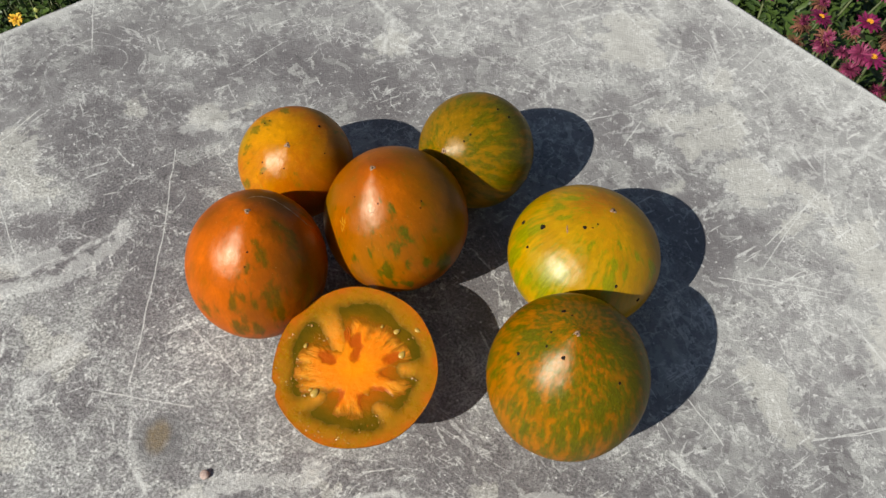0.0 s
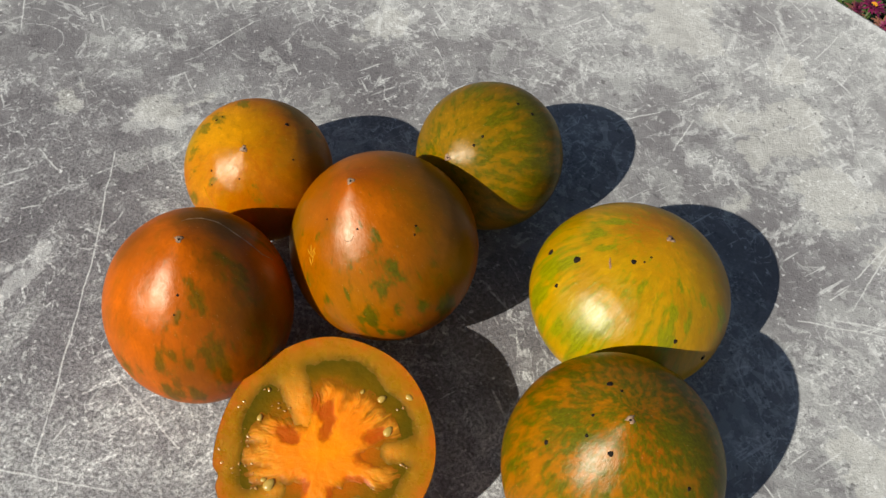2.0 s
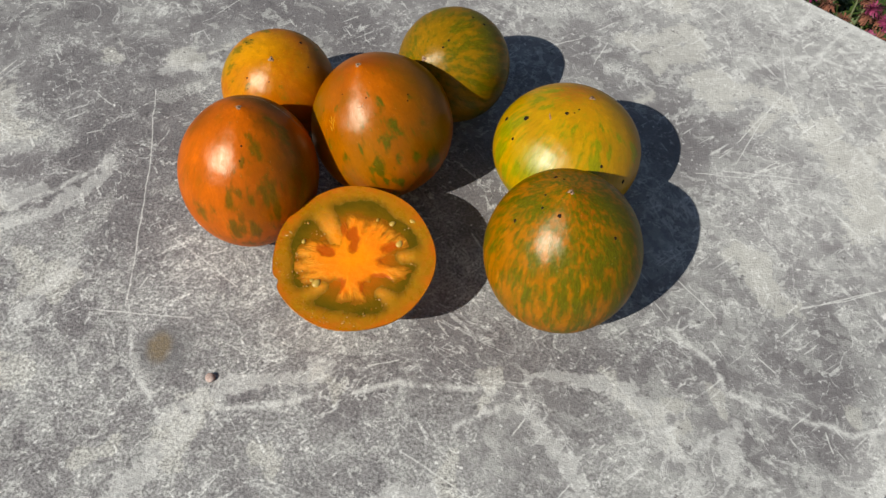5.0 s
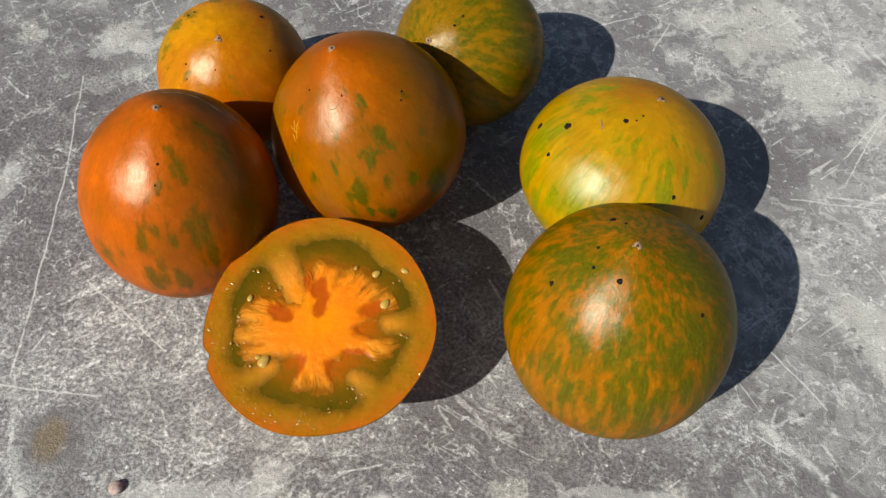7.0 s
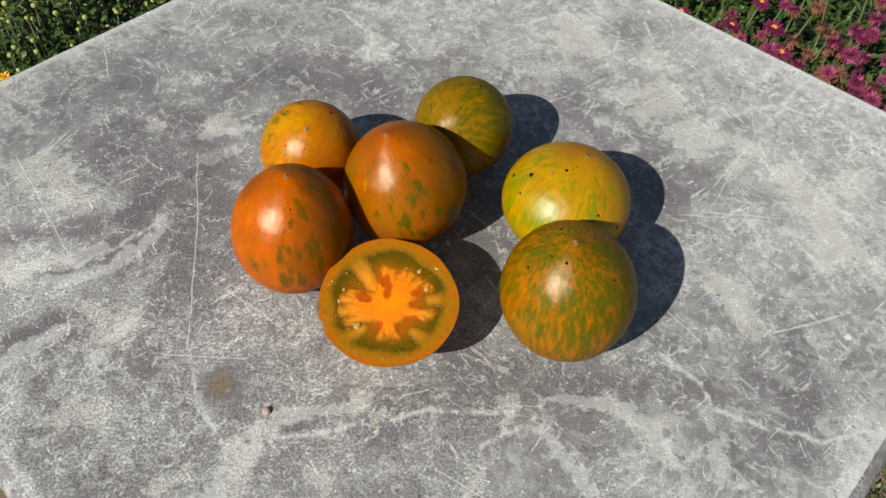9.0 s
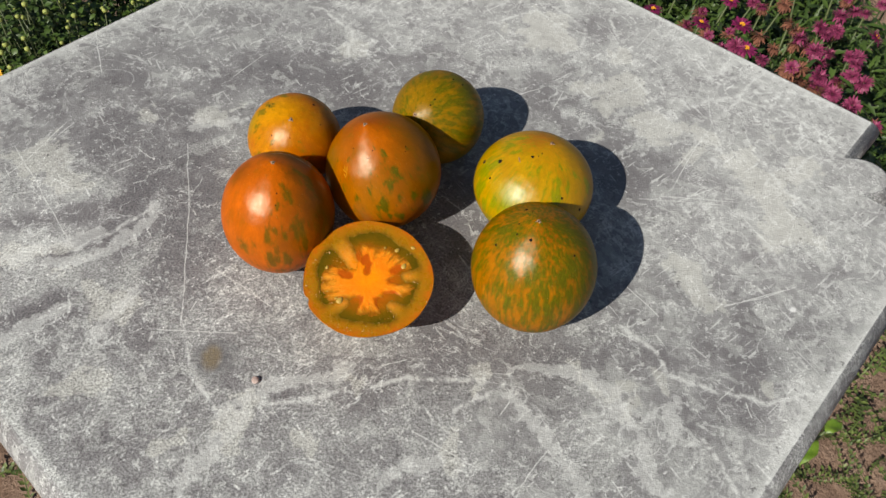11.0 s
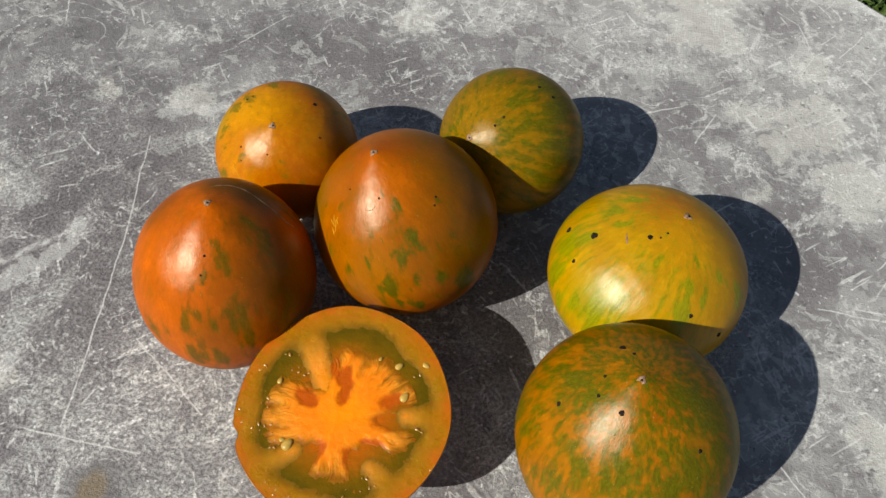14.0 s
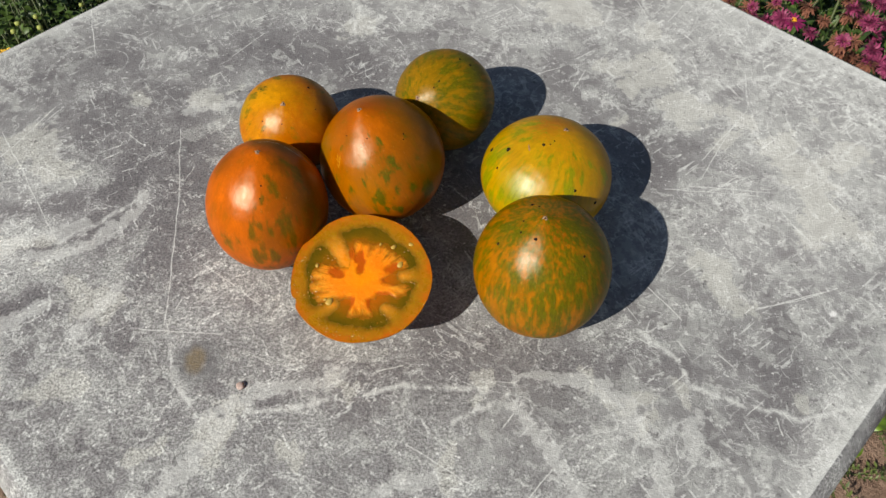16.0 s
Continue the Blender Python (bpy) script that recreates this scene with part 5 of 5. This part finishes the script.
def build_flower_bed():
    plants = [((0.52, 0.90), (0.17, 0.20, 0.44)), ((0.67, 0.86), (0.15, 0.17, 0.42)), ((0.60, 1.14), (0.22, 0.18, 0.36)), ((0.84, 1.06), (0.18, 0.20, 0.35)), ((0.78, 1.38), (0.24, 0.20, 0.36)), ((0.40, 1.30), (0.24, 0.22, 0.40))]
    rng = random.Random(8)
    heads = [("fresh", *p) for p in OPEN] + [("pink", *p) for p in FADING] + [("brown", *p) for p in WITHERED]
    for kind, x, y, z in heads[len(OPEN):]:
        for _ in range(rng.choice((0, 1, 1, 2))):
            heads.append((rng.choice((kind, "brown", "brown", "pink")), x + rng.uniform(-0.028, 0.028), y + rng.uniform(-0.028, 0.028), z - rng.uniform(0.0, 0.02)))
    for k in range(46):
        heads.append((rng.choice(("fresh", "pink", "pink", "brown")), rng.uniform(0.25, 1.0), rng.uniform(1.16, 1.55), rng.uniform(0.33, 0.42)))
    shares = {k: [] for k in range(len(plants))}
    for h in heads:
        shares[min(shares, key=lambda k: (plants[k][0][0] - h[1]) ** 2 + (plants[k][0][1] - h[2]) ** 2)].append(h)
    for k, (middle, size) in enumerate(plants):
        build_flower_plant("chrysanthemum with magenta, faded pink and withered flowers", middle, size, shares[k], 40 + k)


build_flower_bed()


def build_bud_plant(middle, size, seed, buds, golden=()):
    """A chrysanthemum that is still in bud."""
    rng = random.Random(seed)
    ob = new("chrysanthemum")
    ob.location = (middle[0], middle[1], 0)
    tagged(ob, "bushy dark green chrysanthemum with yellow-green buds", "flower plant", "chrysanthemums round the table")
    leaf = new("foliage", leaf_cloud("foliage", 15000, (0, 0), size, rng, LEAF_DARK, 0.0115, 0.0065, 0.0, False))
    leaf.parent = ob
    tagged(leaf, "dense small dark green leaves", kind="stuff")
    for _ in range(buds):
        a, f = rng.uniform(0, math.tau), math.sqrt(rng.random()) * 0.98
        x, y = math.cos(a) * f * size[0], math.sin(a) * f * size[1]
        head = Vector((x, y, size[2] * (1 - 0.45 * f * f) + rng.uniform(-0.02, 0.03)))
        part("stem", curved_stem(rng, (x * 0.6, y * 0.6, 0), head, 0.5), STEM, ob)
        shared("bud", rng.choice(BUDS), ob, Matrix.Translation(head) @ Matrix.Scale(rng.uniform(0.55, 0.85), 4))
    for x, y, z in golden:
        head = Vector((x - middle[0], y - middle[1], z))
        part("stem", curved_stem(rng, (head.x * 0.6, head.y * 0.6, 0), head), STEM, ob)
        f = shared("flower", GOLDEN, ob, Matrix.Translation(head) @ pose(0, 0, 0, 25, 10, 0) @ Matrix.Scale(0.38, 4))
        tagged(f, "open golden-yellow flower")
        shared("centre", HEART[0], f, pose(0, 0, 0.0025))


build_bud_plant((-0.36, 0.78), (0.20, 0.20, 0.57), 61, 430, ((-0.318, 0.664, 0.565),))
build_bud_plant((-0.12, 0.98), (0.22, 0.20, 0.54), 62, 430)
build_bud_plant((-0.48, 1.12), (0.26, 0.24, 0.52), 63, 220)
build_bud_plant((-0.66, 0.72), (0.20, 0.24, 0.50), 64, 40)
build_bud_plant((-0.14, 1.36), (0.24, 0.24, 0.50), 65, 40)

# ---- weeds on the soil ----
WEED = varied_material("weed leaf", (0.030, 0.055, 0.014), (0.15, 0.19, 0.045), 0.5)
BROADLEAF = plain_material("bright broad leaf", (0.080, 0.150, 0.010), (0.150, 0.235, 0.022), 60.0, 0.45)


def weed_mesh(rng):
    """A low sprawling sprig: thin runners set with small leaves."""
    verts, faces = [], []
    for _ in range(4):
        a = rng.uniform(0, math.tau)
        p, way = Vector((0, 0, 0.005)), Vector((math.cos(a), math.sin(a), rng.uniform(0.25, 0.9))).normalized()
        for _ in range(9):
            q = p + way * 0.011
            side = way.cross(Vector((0, 0, 1))).normalized() * 0.0009
            i = len(verts)
            verts += [tuple(v) for v in (p - side, p + side, q + side, q - side)]
            faces.append((i, i + 1, i + 2, i + 3))
            for s in (-1, 1):
                out = (side.normalized() * s + way * 0.7 + Vector((0, 0, rng.uniform(-0.1, 0.5)))).normalized()
                ln, br = rng.uniform(0.006, 0.013), rng.uniform(0.0018, 0.0034)
                across = out.cross(Vector((0, 0, 1))).normalized() * br
                i = len(verts)
                verts += [tuple(v) for v in (q, q + out * ln * 0.5 + across, q + out * ln, q + out * ln * 0.5 - across, q + out * ln * 0.5 - Vector((0, 0, br * 0.4)))]
                faces += [(i, i + 1, i + 4), (i + 1, i + 2, i + 4), (i + 2, i + 3, i + 4), (i + 3, i, i + 4)]
            p = q
            way = (way + Vector((rng.uniform(-0.3, 0.3), rng.uniform(-0.3, 0.3), rng.uniform(-0.25, 0.1)))).normalized()
    return data_mesh("weed", verts, faces, WEED)


def build_weeds():
    rng = random.Random(15)
    kinds = [weed_mesh(rng) for _ in range(5)]
    for k in range(58):
        x, y = (rng.uniform(0.60, 1.02), rng.uniform(0.30, 0.74)) if k % 4 else (rng.uniform(0.42, 1.2), rng.uniform(-0.15, 0.72))
        ob = new("weed", rng.choice(kinds))
        ob.matrix_basis = pose(x, y, -0.012, 0, 0, rng.uniform(0, 360)) @ Matrix.Scale(rng.uniform(0.5, 1.2), 4)
        tagged(ob, "low sprawling green weed on bare soil", "weed", "weeds on the soil")
    for _ in range(26):
        x, y = rng.uniform(-0.85, -0.25), rng.uniform(-0.1, 0.5)
        ob = new("weed", rng.choice(kinds))
        ob.matrix_basis = pose(x, y, -0.012, 0, 0, rng.uniform(0, 360)) @ Matrix.Scale(rng.uniform(0.6, 1.1), 4)
        tagged(ob, "low sprawling green weed on bare soil", "weed", "weeds on the soil")


build_weeds()


def build_broad_leaf_plant():
    """A young plant with a few broad light green leaves."""
    ob = new("seedling")
    ob.location = (0.627, 0.426, -0.012)
    tagged(ob, "young plant with broad light green leaves", "plant")
    for turn, rise, ln, height in ((226, 12, 0.036, 0.25), (28, 14, 0.030, 0.245), (140, 24, 0.030, 0.17), (80, 20, 0.030, 0.16)):
        bm = bmesh.new()
        tube(bm, [(0, 0, 0), (0.004, 0.003, height * 0.5), (math.cos(radians(turn)) * 0.012, math.sin(radians(turn)) * 0.012, height)], [0.003, 0.0025, 0.0018], 6)
        part("stem", bm, STEM, ob)
        bm = bmesh.new()
        rows = []
        for k in range(9):
            f = k / 8
            b = math.sin(math.pi * min(1.0, f * 0.93 + 0.05)) ** 0.8 * ln * 0.27
            rows.append([bm.verts.new((f * ln, s * b, -0.4 * f * f * ln + abs(s) * b * 0.35 + 0.002 * math.sin(9 * f + 2 * s))) for s in (-1, -0.5, 0, 0.5, 1)])
        for a, b in zip(rows, rows[1:]):
            for s in range(4):
                bm.faces.new((a[s], a[s + 1], b[s + 1], b[s]))
        bmesh.ops.transform(bm, matrix=pose(math.cos(radians(turn)) * 0.012, math.sin(radians(turn)) * 0.012, height, 0, -rise, turn), verts=bm.verts)
        part("leaf", bm, BROADLEAF, ob)


build_broad_leaf_plant()
